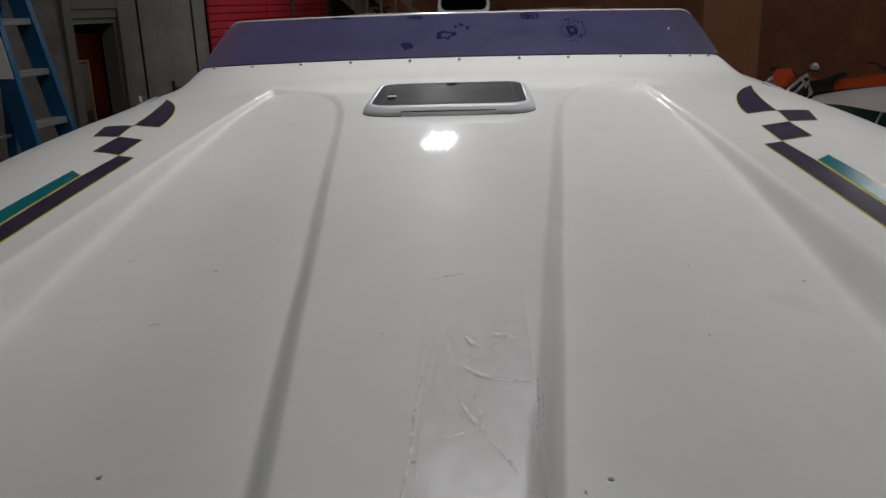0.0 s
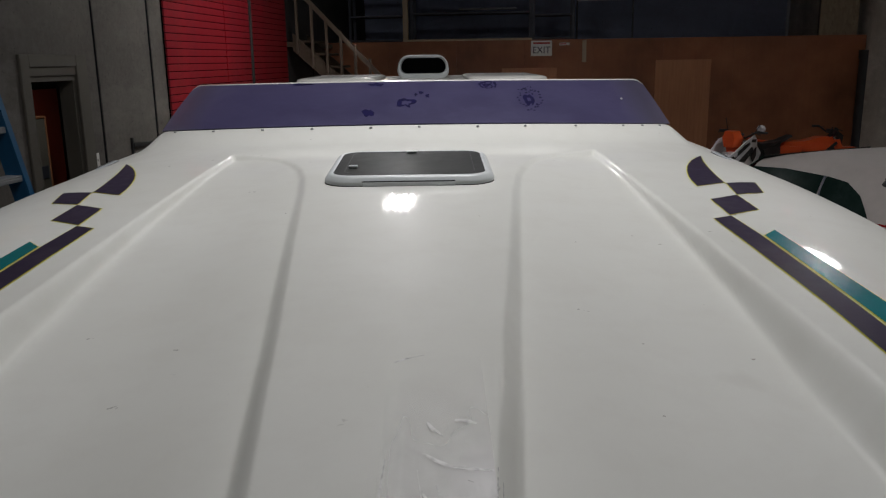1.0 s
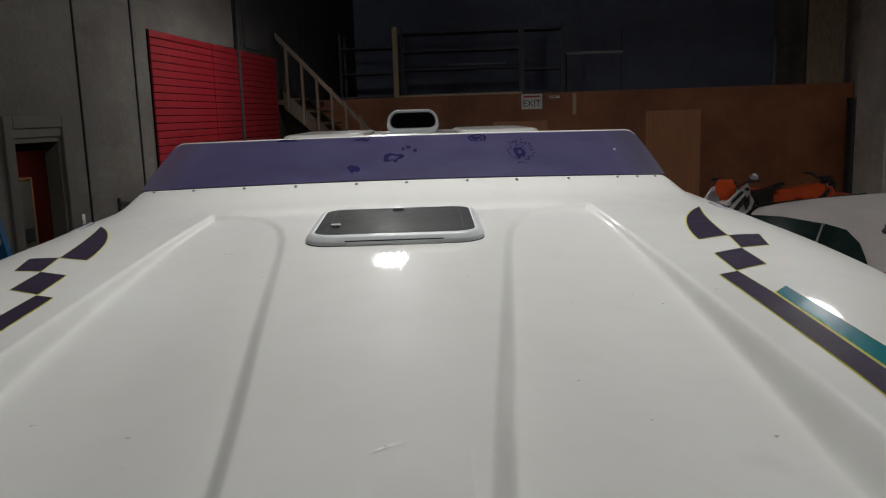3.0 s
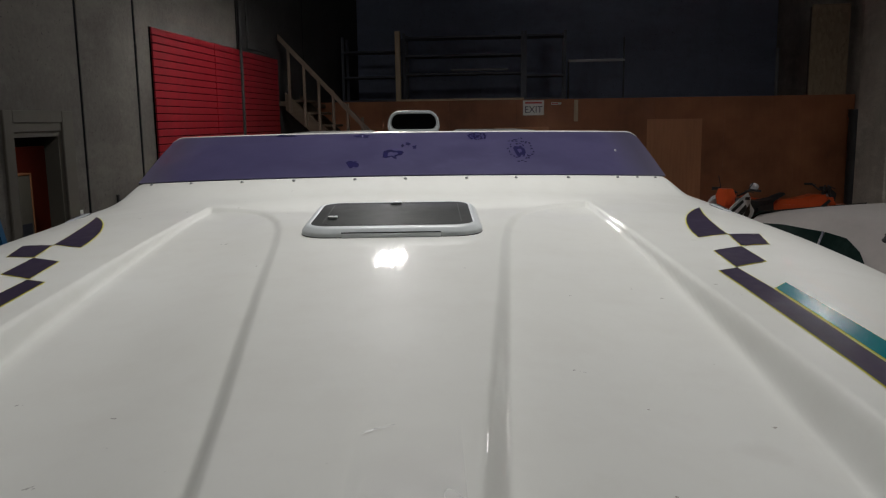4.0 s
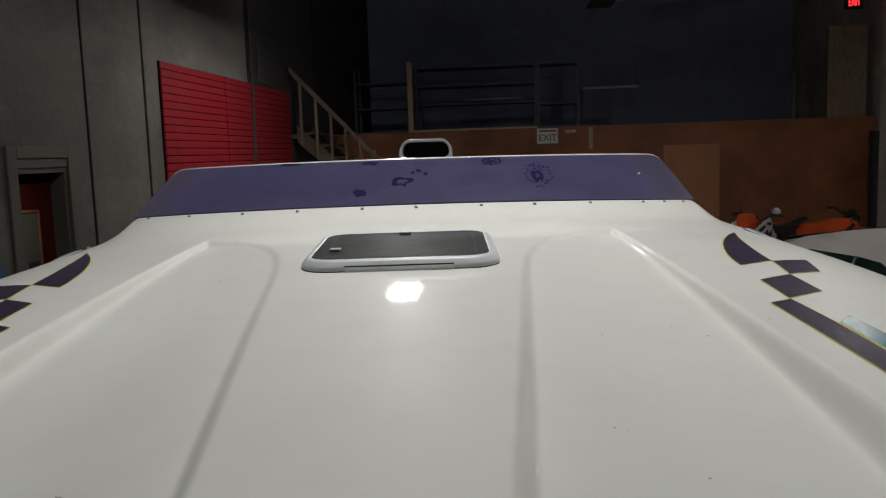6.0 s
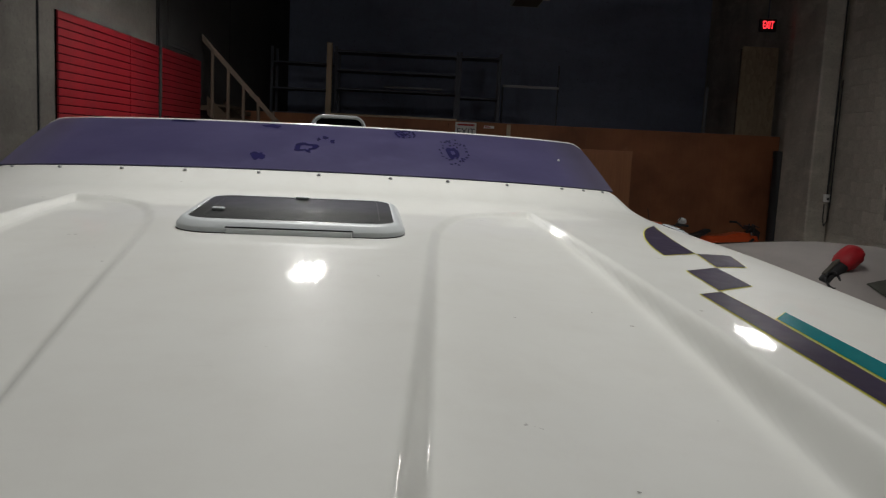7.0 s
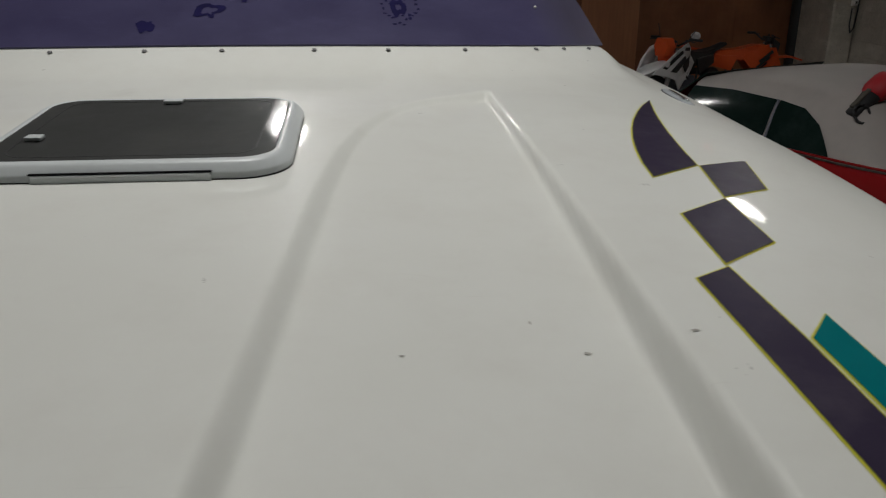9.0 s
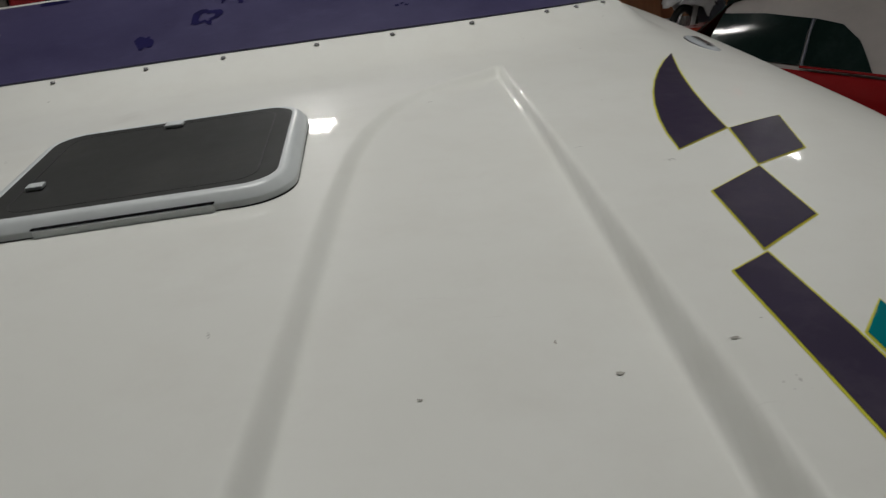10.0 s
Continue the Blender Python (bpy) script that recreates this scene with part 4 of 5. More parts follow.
add_box(bm, (0.004, 0.0, -0.010), (0.018, 0.42, 0.010), 0.003, pose(0, 0.01, 0.02, 36, 0, 0))
part("strut", bm, BLACK, wb)

sg = thing("red_arrow_sign", pose(X0 + 0.002, 5.10, 2.66), "red vertical wall sign with a white arrow", "sign")
part("plate", boxes(((0, -0.055, 0), (0.006, 0.055, 0.44))), SIGNRED, sg)
bm = boxes(((0.006, -0.012, 0.07), (0.0075, 0.012, 0.11)))
bm.faces.new([bm.verts.new(p) for p in ((0.0075, -0.03, 0.07), (0.0075, 0.03, 0.07), (0.0075, 0, 0.03))])
part("arrow", bm, WHITE_SIGN, sg)
for k in range(7):
    part("bar", boxes(((0.006, -0.007, 0.14 + k * 0.034), (0.0075, 0.007, 0.160 + k * 0.034))), TRIMGREY, sg)
part("fixing", boxes(((0.0, -0.03, 0.43), (0.012, 0.03, 0.47)), bevel=0.003), WHITE_SIGN, sg)


def ladder():
    ld = thing("step_ladder", pose(-2.66, 4.22, FLOOR, 0, 0, -3), "blue fibreglass step ladder with a yellow cap", "ladder")
    H = 2.38
    for sy in (-1, 1):
        a, b = Vector((0.52, sy * 0.225, 0)), Vector((0.05, sy * 0.13, H - 0.06))
        bm = loft([[(p.x + dx, p.y + dy, p.z) for dx, dy in ((-0.055, -0.02), (0.055, -0.02), (0.055, 0.02), (-0.055, 0.02))] for p in (a, b)])
        part("front_rail", bm, BLUE, ld)
        rings = [[(p.x + dx, p.y + dy, p.z) for dx, dy in ((-0.03, -0.010), (0.03, -0.010), (0.03, 0.010), (-0.03, 0.010))] for p in (Vector((-0.30, sy * 0.21, 0)), Vector((-0.04, sy * 0.115, H - 0.08)))]
        part("rear_rail", loft(rings), BLUE, ld)
        part("foot", boxes(((0.46, sy * 0.225 - 0.025, 0), (0.58, sy * 0.225 + 0.025, 0.04)), bevel=0.006), BLACK, ld)
    for k in range(1, 8):
        z = 2.105 - 0.272 * (k - 1)
        t = z / (H - 0.06)
        x, w = 0.52 - 0.47 * t, 0.225 - 0.095 * t
        part("tread", boxes(((x - 0.045, -w + 0.012, z - 0.012), (x + 0.045, w - 0.012, z)), ((x + 0.03, -w + 0.012, z - 0.035), (x + 0.045, w - 0.012, z - 0.012)), bevel=0.003), ALU, ld)
    for k in (1, 3, 5, 7):
        z = k * 0.29
        t = z / (H - 0.08)
        bm = bmesh.new()
        add_rod(bm, (-0.30 + 0.26 * t, -0.21 + 0.095 * t, z), (-0.30 + 0.26 * t, 0.21 - 0.095 * t, z), 0.012)
        part("brace", bm, ALU, ld)
    part("cap", boxes(((-0.075, -0.185, H - 0.07), (0.115, 0.185, H)), bevel=0.012, segments=2), CAPYELLOW, ld, "yellow plastic cap")
    rings = [[(x + dx, -y - 0.0205 - dy, z) for dx, dy in ((-0.045, 0), (0.045, 0), (0.045, 0.002), (-0.045, 0.002))] for x, y, z in ((0.156, 0.1515, 1.80), (0.114, 0.1430, 2.01))]
    part("label", loft(rings), WHITE_SIGN, ld, "white warning label")
    for y in (-0.08, 0.03):
        part("slot", boxes(((0.114, y, H - 0.045), (0.118, y + 0.06, H - 0.032))), BLACK, ld)


ladder()

# ---- stairs up to the mezzanine ----
st = thing("staircase", pose(0, 0, 0), "rough pine stairs with a slatted handrail", "stairs")
SX0, SX1, SY0, SY1 = -2.98, -0.40, 12.5, 13.4
slope = (2.55 - FLOOR) / (SX1 - SX0)
for y in (SY0, SY1):
    bm = loft([[(SX0, y + d, 2.55 + e) for d, e in ((-0.02, -0.13), (0.02, -0.13), (0.02, 0.13), (-0.02, 0.13))],
               [(SX1, y + d, FLOOR + 0.13 + e) for d, e in ((-0.02, -0.13), (0.02, -0.13), (0.02, 0.13), (-0.02, 0.13))]])
    part("stringer", bm, SHADED_PINE, st)
for k in range(13):
    x, z = SX1 - 0.1 - k * 0.19, FLOOR + 0.19 * (k + 1)
    part("tread", boxes(((x - 0.14, SY0 + 0.02, z - 0.035), (x + 0.12, SY1 - 0.02, z)), bevel=0.004), SHADED_PINE, st)
for x in (-2.90, -2.67, -2.45, -2.235, -2.02, -1.80, -1.4, -1.0):
    z0 = 2.55 - (x - SX0) * slope
    part("baluster", boxes(((x - 0.02, SY0 - 0.062, z0 - 0.10), (x + 0.02, SY0 - 0.022, z0 + 0.86)), bevel=0.003), PINE, st)
bm = loft([[(-3.05, SY0 + d, 3.50 + e) for d, e in ((-0.06, -0.045), (0.0, -0.045), (0.0, 0.045), (-0.06, 0.045))],
           [(-0.87, SY0 + d, 3.50 - 2.18 * 1.055 + e) for d, e in ((-0.06, -0.045), (0.0, -0.045), (0.0, 0.045), (-0.06, 0.045))]])
part("handrail", bm, PINE, st)
part("landing", boxes(((X0 + 0.002, SY0, 2.48), (-2.9, Y1 - 0.08, 2.55))), SHADED_PINE, st)

# ---- mezzanine ----
MZ = 2.58
mz = part("wall_mezzanine", boxes(((X0, Y1 + 0.02, FLOOR), (6.44, Y1 + 0.12, MZ))), DARK)
setting(mz, "brown stained plywood wall below the mezzanine", "wall")
x = X0 + 0.004
while x < 6.40:
    b = min(x + 1.22, 6.436)
    part("sheet", boxes(((x, Y1, FLOOR), (b - 0.002, Y1 + 0.018, MZ)), bevel=0.001), BROWNPLY, mz)
    x = b
fl = part("mezzanine_floor", boxes(((X0, Y1 + 0.12, MZ - 0.12), (6.44, Y2, MZ - 0.02))), BROWNPLY)
setting(fl, "dark plywood mezzanine floor", "floor")
pl = thing("plywood_patch", pose(3.36, Y1, FLOOR), "pale unstained plywood sheet on the brown wall", "panel", "pale sheets")
part("sheet", boxes(((-0.48, -0.016, 0), (0.48, -0.001, 2.10)), bevel=0.002), PALEPLY, pl)
pl = thing("plywood_patch", pose(0.65, Y1, FLOOR), "low pale plywood sheet on the brown wall", "panel", "pale sheets")
part("sheet", boxes(((-0.49, -0.016, 0), (0.49, -0.001, 1.99)), bevel=0.002), PALEPLY, pl)
sp = thing("wall_batten", pose(1.62, Y1, 2.18), "short pale pine batten on the brown wall", "batten")
part("batten", boxes(((-0.035, -0.03, 0), (0.035, -0.001, 0.38)), bevel=0.003), LIT_PINE, sp)
gp = thing("guard_post", pose(-1.575, Y1 + 0.05, MZ), "bare pine guard post with a sill plate", "post")
part("post", boxes(((-0.045, -0.045, 0), (0.045, 0.045, 1.24)), bevel=0.004), LIT_PINE, gp)
part("sill", boxes(((0.045, -0.055, 0), (2.27, 0.04, 0.035)), bevel=0.004), LIT_PINE, gp)
ob = thing("strand_board", pose(5.97, Y1 + 0.06, MZ), "pale strand board standing on the mezzanine edge", "board")
part("board", boxes(((-0.32, -0.01, 0), (0.32, 0.008, 1.54)), bevel=0.002), OSB, ob)
part("stud", boxes(((-0.32, 0.01, 0), (-0.26, 0.09, 1.5)), ((0.26, 0.01, 0), (0.32, 0.09, 1.5))), PINE, ob)

ex = thing("exit_sign", pose(0.864, Y1, 2.43), "white wall sign with purple lettering", "sign")
part("plate", boxes(((-0.186, -0.014, -0.133), (0.186, -0.002, 0.133)), bevel=0.003), WHITE_SIGN, ex)
lettering("letters", "EXIT", 0.165, 0.001, INK, ex, pose(0, -0.0155, -0.035), 0.95)
part("heading", boxes(((-0.15, -0.0165, 0.075), (0.15, -0.014, 0.105))), SIGNRED, ex)
tg = thing("wall_tag", pose(1.27, Y1, 2.50), "small white tag with red bars", "sign")
part("plate", boxes(((-0.09, -0.006, -0.022), (0.09, -0.001, 0.022))), WHITE_SIGN, tg)
part("bar", boxes(((-0.08, -0.008, -0.008), (0.03, -0.006, 0.010))), SIGNRED, tg)

le = thing("lit_exit_sign", pose(6.055, Y1 + 0.05, 4.495), "lit red exit sign hanging over the mezzanine", "sign")
part("case", boxes(((-0.15, 0.0, -0.11), (0.15, 0.05, 0.11)), bevel=0.008), BLACK, le)
lettering("letters", "EXIT", 0.19, 0.002, LITRED, le, pose(0, -0.003, 0), 0.50)
bm = bmesh.new()
add_rod(bm, (0, 0.025, 0.11), (0, 0.025, ZR - 4.495), 0.01)
part("stem", bm, STEEL, le)
ul = thing("unlit_light", pose(1.86, 14.2, 4.62), "unlit grey ceiling light fixture on a stem", "ceiling light")
part("tray", boxes(((-0.30, -0.30, 0), (0.30, 0.30, 0.06)), bevel=0.02), PALESTEEL, ul)
part("diffuser", boxes(((-0.26, -0.26, -0.012), (0.26, 0.26, 0.0)), bevel=0.004), GREY_TRIM, ul)
bm = bmesh.new()
add_rod(bm, (0, 0, 0.06), (0, 0, ZR - 4.62), 0.012)
part("stem", bm, STEEL, ul)


def rack(x0, x1, y, levels, top, label):
    r = thing("storage_rack", pose((x0 + x1) / 2, y, MZ - 0.02), label, "shelf", "racks")
    h = (x1 - x0) / 2
    for sx in (-1, 1):
        for dy in (-0.25, 0.25):
            part("upright", boxes(((sx * h - 0.025, dy - 0.025, 0), (sx * h + 0.025, dy + 0.025, top))), STEEL, r)
    for z in levels:
        part("shelf", boxes(((-h, -0.28, z - 0.035), (h, 0.28, z)), bevel=0.004), STEEL, r)


rack(-2.92, -1.76, 17.0, (0.1, 0.57, 1.07), 1.35, "dark steel storage rack behind the stairs")
rack(-1.67, 0.70, 17.0, (0.1, 0.61, 0.97, 1.33), 1.4, "wide dark steel storage rack on the mezzanine")
rack(0.76, 1.54, 17.0, (0.1, 0.55, 1.33), 1.4, "narrow dark steel storage rack on the mezzanine")
cr = thing("clothes_rail", pose(2.18, 17.0, MZ - 0.02), "steel hanging rail with a bright top bar", "rail")
for sx in (-0.55, 0.55):
    part("post", rods([(sx, 0, 0), (sx, 0, 1.25 if sx > 0 else 0.82)], 0.018), STEEL, cr)
part("top_bar", rods([(-0.55, 0, 0.82), (0.55, 0, 0.82)], 0.026), GALV, cr)
pt = thing("long_tube", pose(-0.1, 16.68, 3.22), "pale tube lying on a rack shelf", "tube")
part("tube", rods([(-0.62, 0, 0), (0.5, 0, 0)], 0.022), PALESTEEL, pt)
pp = part("steel_pole", rods([(5.72, 17, MZ - 0.02), (5.72, 17, MZ + 0.95)], 0.03), PALESTEEL)
tagged(pp, "thin grey steel pole on the mezzanine", "pole")

# ---- east wall: pilaster, pipe, boxes ----
pil = part("pilaster", boxes(((6.12, 13.0, FLOOR), (X1, 14.1, ZR)), bevel=0.02), BLOCK)
setting(pil, "plain grey concrete pilaster on the block wall", "pilaster")
dp = thing("drain_pipe", pose(6.30, 14.5, FLOOR), "black cast drain pipe standing in the corner", "pipe")
bm = bmesh.new()
add_rod(bm, (0, 0, 0), (0, 0, 2.2), 0.145, sides=18)
part("pipe", bm, BLACK, dp, "", True, 40)
bm = bmesh.new()
add_rod(bm, (0, 0, 2.08), (0, 0, 2.22), 0.160, sides=18)
part("collar", bm, BLACK, dp, "", True, 40)
jb = thing("switch_box", pose(6.40, 13.0, 1.56, 0, 0, 90), "small white switch box on the pilaster", "switch")
part("box", boxes(((-0.05, -0.05, 0), (0, 0.05, 0.12)), bevel=0.008), WHITE_SIGN, jb)
part("lever", boxes(((-0.065, -0.012, 0.03), (-0.05, 0.012, 0.07))), BLACK, jb)
cdt = part("conduit", rods([(6.40, 12.975, 1.68), (6.40, 12.975, ZR)], 0.014), BLACK)
tagged(cdt, "thin dark conduit rising from the switch box", "conduit")
cdt = part("cable_loop", rods([(6.43, 12.93, 3.4), (6.425, 12.92, 1.5), (6.40, 12.91, 1.26), (6.36, 12.91, 1.20), (6.34, 12.92, 1.30), (6.36, 12.96, 1.52)], 0.010, 6), BLACK)
tagged(cdt, "black cable hanging in a loop below the switch box", "cable")


# ---- red convertible ----
CAR = pose(3.71, 5.58, FLOOR, 0, 0, 30)


def build_car():
    car = thing("convertible_car", CAR, "classic red convertible with white stripes and a grey soft top", "car")
    lift = 0.135
    Z = Matrix.Translation((0, 0, lift))
    # body: rings along the length; half width, deck height, sill height
    stations = [(-1.34, 0.70, 0.74, 0.42), (-1.30, 0.80, 0.82, 0.36), (-1.15, 0.87, 0.86, 0.26), (-0.7, 0.90, 0.885, 0.20), (-0.1, 0.92, 0.915, 0.20), (0.5, 0.93, 0.925, 0.20),
                (1.2, 0.93, 0.925, 0.20), (1.75, 0.925, 0.92, 0.20), (2.4, 0.91, 0.875, 0.20), (3.0, 0.88, 0.82, 0.22), (3.25, 0.83, 0.76, 0.28), (3.32, 0.74, 0.68, 0.36)]
    rings = []
    for y, w, h, s in stations:
        half = [(w * 0.90, s), (w * 0.98, s + 0.10), (w, s + 0.30), (w * 0.995, h - 0.14), (w * 0.975, h - 0.05), (w * 0.93, h - 0.012), (w * 0.80, h), (w * 0.4, h + 0.012)]
        rings.append([(x, y, z) for x, z in half] + [(0, y, h + 0.016)] + [(-x, y, z) for x, z in half[::-1]])
    bm = loft(rings)
    bm.transform(Z)
    body = part("body", bm, CARRED, car, "glossy red body", True, 50)
    # soft top: rings from the rear seam to the header
    tops = [(-0.12, 0.72, 0.10, 0.915), (-0.06, 0.80, 0.30, 0.955), (0.02, 0.84, 0.45, 1.00), (0.16, 0.86, 0.55, 1.10), (0.34, 0.87, 0.60, 1.205), (0.60, 0.875, 0.63, 1.275), (0.95, 0.875, 0.64, 1.305), (1.30, 0.87, 0.635, 1.290), (1.66, 0.86, 0.62, 1.235)]
    rings = []
    for y, wb, wt, z in tops:
        zb = 0.905
        half = [(wb, zb), (wb * 0.985, zb + 0.03), (wb + (wt + 0.06 - wb) * 0.55, zb + (z - 0.045 - zb) * 0.58), (wt + 0.035, max(zb + 0.02, z - 0.05)), (wt - 0.03, max(zb + 0.02, z - 0.018)), (wt * 0.6, z - 0.003)]
        rings.append([(x, y, q) for x, q in half] + [(0, y, z + 0.004)] + [(-x, y, q) for x, q in half[::-1]])
    bm = loft(rings)
    bmesh.ops.subdivide_edges(bm, edges=bm.edges[:], cuts=1, use_grid_fill=True, smooth=0.6)
    bm.transform(Z)
    part("soft_top", bm, SOFTTOP, car, "pale grey vinyl soft top", True, 60)

    def side_x(q, y):
        """Half width of the top's side at height q."""
        ys = [t[0] for t in tops]
        wb, wt, z = (float(np.interp(y, ys, [t[k] for t in tops])) for k in (1, 2, 3))
        zb = 0.905
        pts = [(zb, wb), (zb + 0.03, wb * 0.985), (zb + (z - 0.045 - zb) * 0.58, wb + (wt + 0.06 - wb) * 0.55), (z - 0.05, wt + 0.035)]
        return float(np.interp(q, [p[0] for p in pts], [p[1] for p in pts]))

    for sx in (-1, 1):
        for name, outline in (("door_glass", [(0.92, 0.935), (1.66, 0.935), (1.66, 1.165), (1.30, 1.188), (0.94, 1.178)]), ("quarter_glass", [(0.46, 0.935), (0.90, 0.935), (0.92, 1.178), (0.74, 1.155), (0.60, 1.085)])):
            bm = bmesh.new()
            bm.faces.new([bm.verts.new((0, y, z)) for y, z in outline])
            for k in range(1, 8):
                bmesh.ops.bisect_plane(bm, geom=bm.verts[:] + bm.edges[:] + bm.faces[:], plane_co=(0, 0, 0.93 + k * 0.04), plane_no=(0, 0, 1))
            for k in range(1, 12):
                bmesh.ops.bisect_plane(bm, geom=bm.verts[:] + bm.edges[:] + bm.faces[:], plane_co=(0, 0.46 + k * 0.1, 0), plane_no=(0, 1, 0))
            for v in bm.verts:
                v.co.x = sx * (side_x(v.co.z, v.co.y) + 0.012)
            bm.transform(Z)
            part(name, bm, CARGLASS, car, "dark side glass", True)
        bm = bmesh.new()
        add_rod(bm, (sx * (side_x(0.935, 0.91) + 0.016), 0.90, 0.935), (sx * (side_x(1.178, 0.93) + 0.016), 0.93, 1.178), 0.008)
        bm.transform(Z)
        part("glass_channel", bm, STEEL, car)
        for y in (-0.62, 2.38):
            rings = [[(sx * (0.63 + dx), y + r * math.cos(a), 0.33 + r * math.sin(a)) for a in np.linspace(0, 2 * math.pi, 32, endpoint=False)]
                     for dx, r in ((0.0, 0.2), (0.0, 0.30), (0.03, 0.33), (0.18, 0.33), (0.215, 0.30), (0.215, 0.2))]
            bm = loft(rings)
            bm.transform(Z)
            wh = part("wheel", bm, RUBBER, car, "", True, 40)
            bm = bmesh.new()
            add_rod(bm, (sx * 0.65, y, 0.33), (sx * 0.84, y, 0.33), 0.2, 0.16, 24)
            bm.transform(Z)
            part("rim", bm, CHROME, wh)
            bm = boxes(((sx * 0.74 - 0.12, y - 0.28, 0), (sx * 0.74 + 0.12, y + 0.28, lift)), bevel=0.01)
            part("wheel_stand", bm, BLACK, wh, "black wheel stand")
    # rear window, set into the slope of the top
    bm = bmesh.new()
    ys = [t[0] for t in tops]
    rows = []
    for y in np.linspace(0.035, 0.30, 8):
        z = float(np.interp(y, ys, [t[3] for t in tops]))
        w = 0.47 + 0.08 * (y - 0.035) / 0.265
        w = min(w, float(np.interp(y, ys, [t[2] for t in tops])) + 0.0)
        rows.append([bm.verts.new((x, y - 0.022, z + 0.012 - 0.03 * (x / 0.6) ** 2)) for x in np.linspace(-w, w, 12)])
    for a, b in zip(rows, rows[1:]):
        for i in range(11):
            bm.faces.new((a[i], a[i + 1], b[i + 1], b[i]))
    bmesh.ops.recalc_face_normals(bm, faces=bm.faces[:])
    bmesh.ops.solidify(bm, geom=bm.faces[:], thickness=0.01)
    bm.transform(Z)
    part("rear_window", bm, REARPANE, car, "cloudy plastic rear window", True, 40)
    # racing stripes over the boot lid, with a thin red gap
    for x0, x1 in ((-0.52, -0.10), (0.10, 0.52)):
        bm = bmesh.new()
        rows = []
        for y in np.linspace(-1.32, -0.16, 14):
            w, h = (float(np.interp(y, [s[0] for s in stations], [s[k] for s in stations])) for k in (1, 2))
            rows.append([bm.verts.new((x, y, h + float(np.interp(abs(x), [0, w * 0.4, w * 0.8], [0.016, 0.012, 0.0])) + 0.004)) for x in np.linspace(x0, x1, 5)])
        for a, b in zip(rows, rows[1:]):
            for i in range(4):
                bm.faces.new((a[i], a[i + 1], b[i + 1], b[i]))
        bm.transform(Z)
        part("stripe", bm, CARWHITE, body, "white racing stripe")
    # bright moulding along the seam of the top
    pts = [(-0.89, 0.9, 0.93), (-0.885, 0.3, 0.93), (-0.86, 0.06, 0.93), (-0.80, -0.07, 0.928), (-0.70, -0.135, 0.925), (-0.4, -0.165, 0.928), (0, -0.17, 0.935),
           (0.4, -0.165, 0.928), (0.70, -0.135, 0.925), (0.80, -0.07, 0.928), (0.86, 0.06, 0.93), (0.885, 0.3, 0.93), (0.89, 0.9, 0.93)]
    bm = rods(pts, 0.008, 8)
    bm.transform(Z)
    part("moulding", bm, CARRED, car, "red seam moulding")
    bm = boxes(((-0.74, -1.42, 0.44), (0.74, -1.33, 0.54)), bevel=0.03, segments=2)
    bm.transform(Z)
    part("bumper", bm, CHROME, car)
    for sx in (-1, 1):
        bm = boxes(((sx * 0.52 - 0.16, -1.352, 0.60), (sx * 0.52 + 0.16, -1.325, 0.70)), bevel=0.01)
        bm.transform(Z)
        part("tail_light", bm, SIGNRED, car)
    # windscreen ahead of the top
    bm = loft([[(x, y, z) for x, y, z in ((-0.62, 1.63, 1.25), (0.62, 1.63, 1.25), (0.62, 1.615, 1.25), (-0.62, 1.615, 1.25))], [(x, y, z) for x, y, z in ((-0.74, 2.05, 0.90), (0.74, 2.05, 0.90), (0.74, 2.03, 0.90), (-0.74, 2.03, 0.90))]])
    bm.transform(Z)
    part("windscreen", bm, CARGLASS, car)
    return car


build_car()

# duster left on the soft top
BAG = pose(2.99, 5.71, 1.402, 0, 0, 0)
bag = thing("car_duster", BAG, "red and black hand duster with a strap on the soft top", "duster")
# its long axis lies slanting over the top; radius and shift along it
SLANT = pose(0, 0, 0.075, 0, 52, 22)


def along(profile, squash=0.8):
    rings = []
    for d, r in profile:
        rings.append([(r * math.cos(a) * squash, r * math.sin(a) * (1 + 0.10 * math.sin(3 * a + d * 40)), d) for a in np.linspace(0, 2 * math.pi, 18, endpoint=False)])
    bm = loft(rings)
    bm.transform(SLANT)
    return bm


part("head", along([(0.0, 0.045), (0.02, 0.068), (0.06, 0.082), (0.12, 0.084), (0.16, 0.070), (0.185, 0.040)]), REDNYLON, bag, "red nylon head", True, 50)
part("grip", along([(-0.165, 0.025), (-0.155, 0.042), (-0.08, 0.050), (0.005, 0.058), (0.02, 0.05)]), BLACK, bag, "black grip", True, 50)
bm = boxes(((-0.052, -0.016, -0.13), (-0.036, 0.016, 0.08)), bevel=0.004)
bm.transform(SLANT)
part("rib", bm, TRIMGREY, bag, "grey rib along the grip")
part("strap", rods([(-0.08 + 0.045 * math.cos(a), -0.10 + 0.03 * math.sin(a), 0.0 + 0.05 * math.sin(a)) for a in np.linspace(0, 2 * math.pi, 12)], 0.008, 6), BLACK, bag, "black strap loop", True)


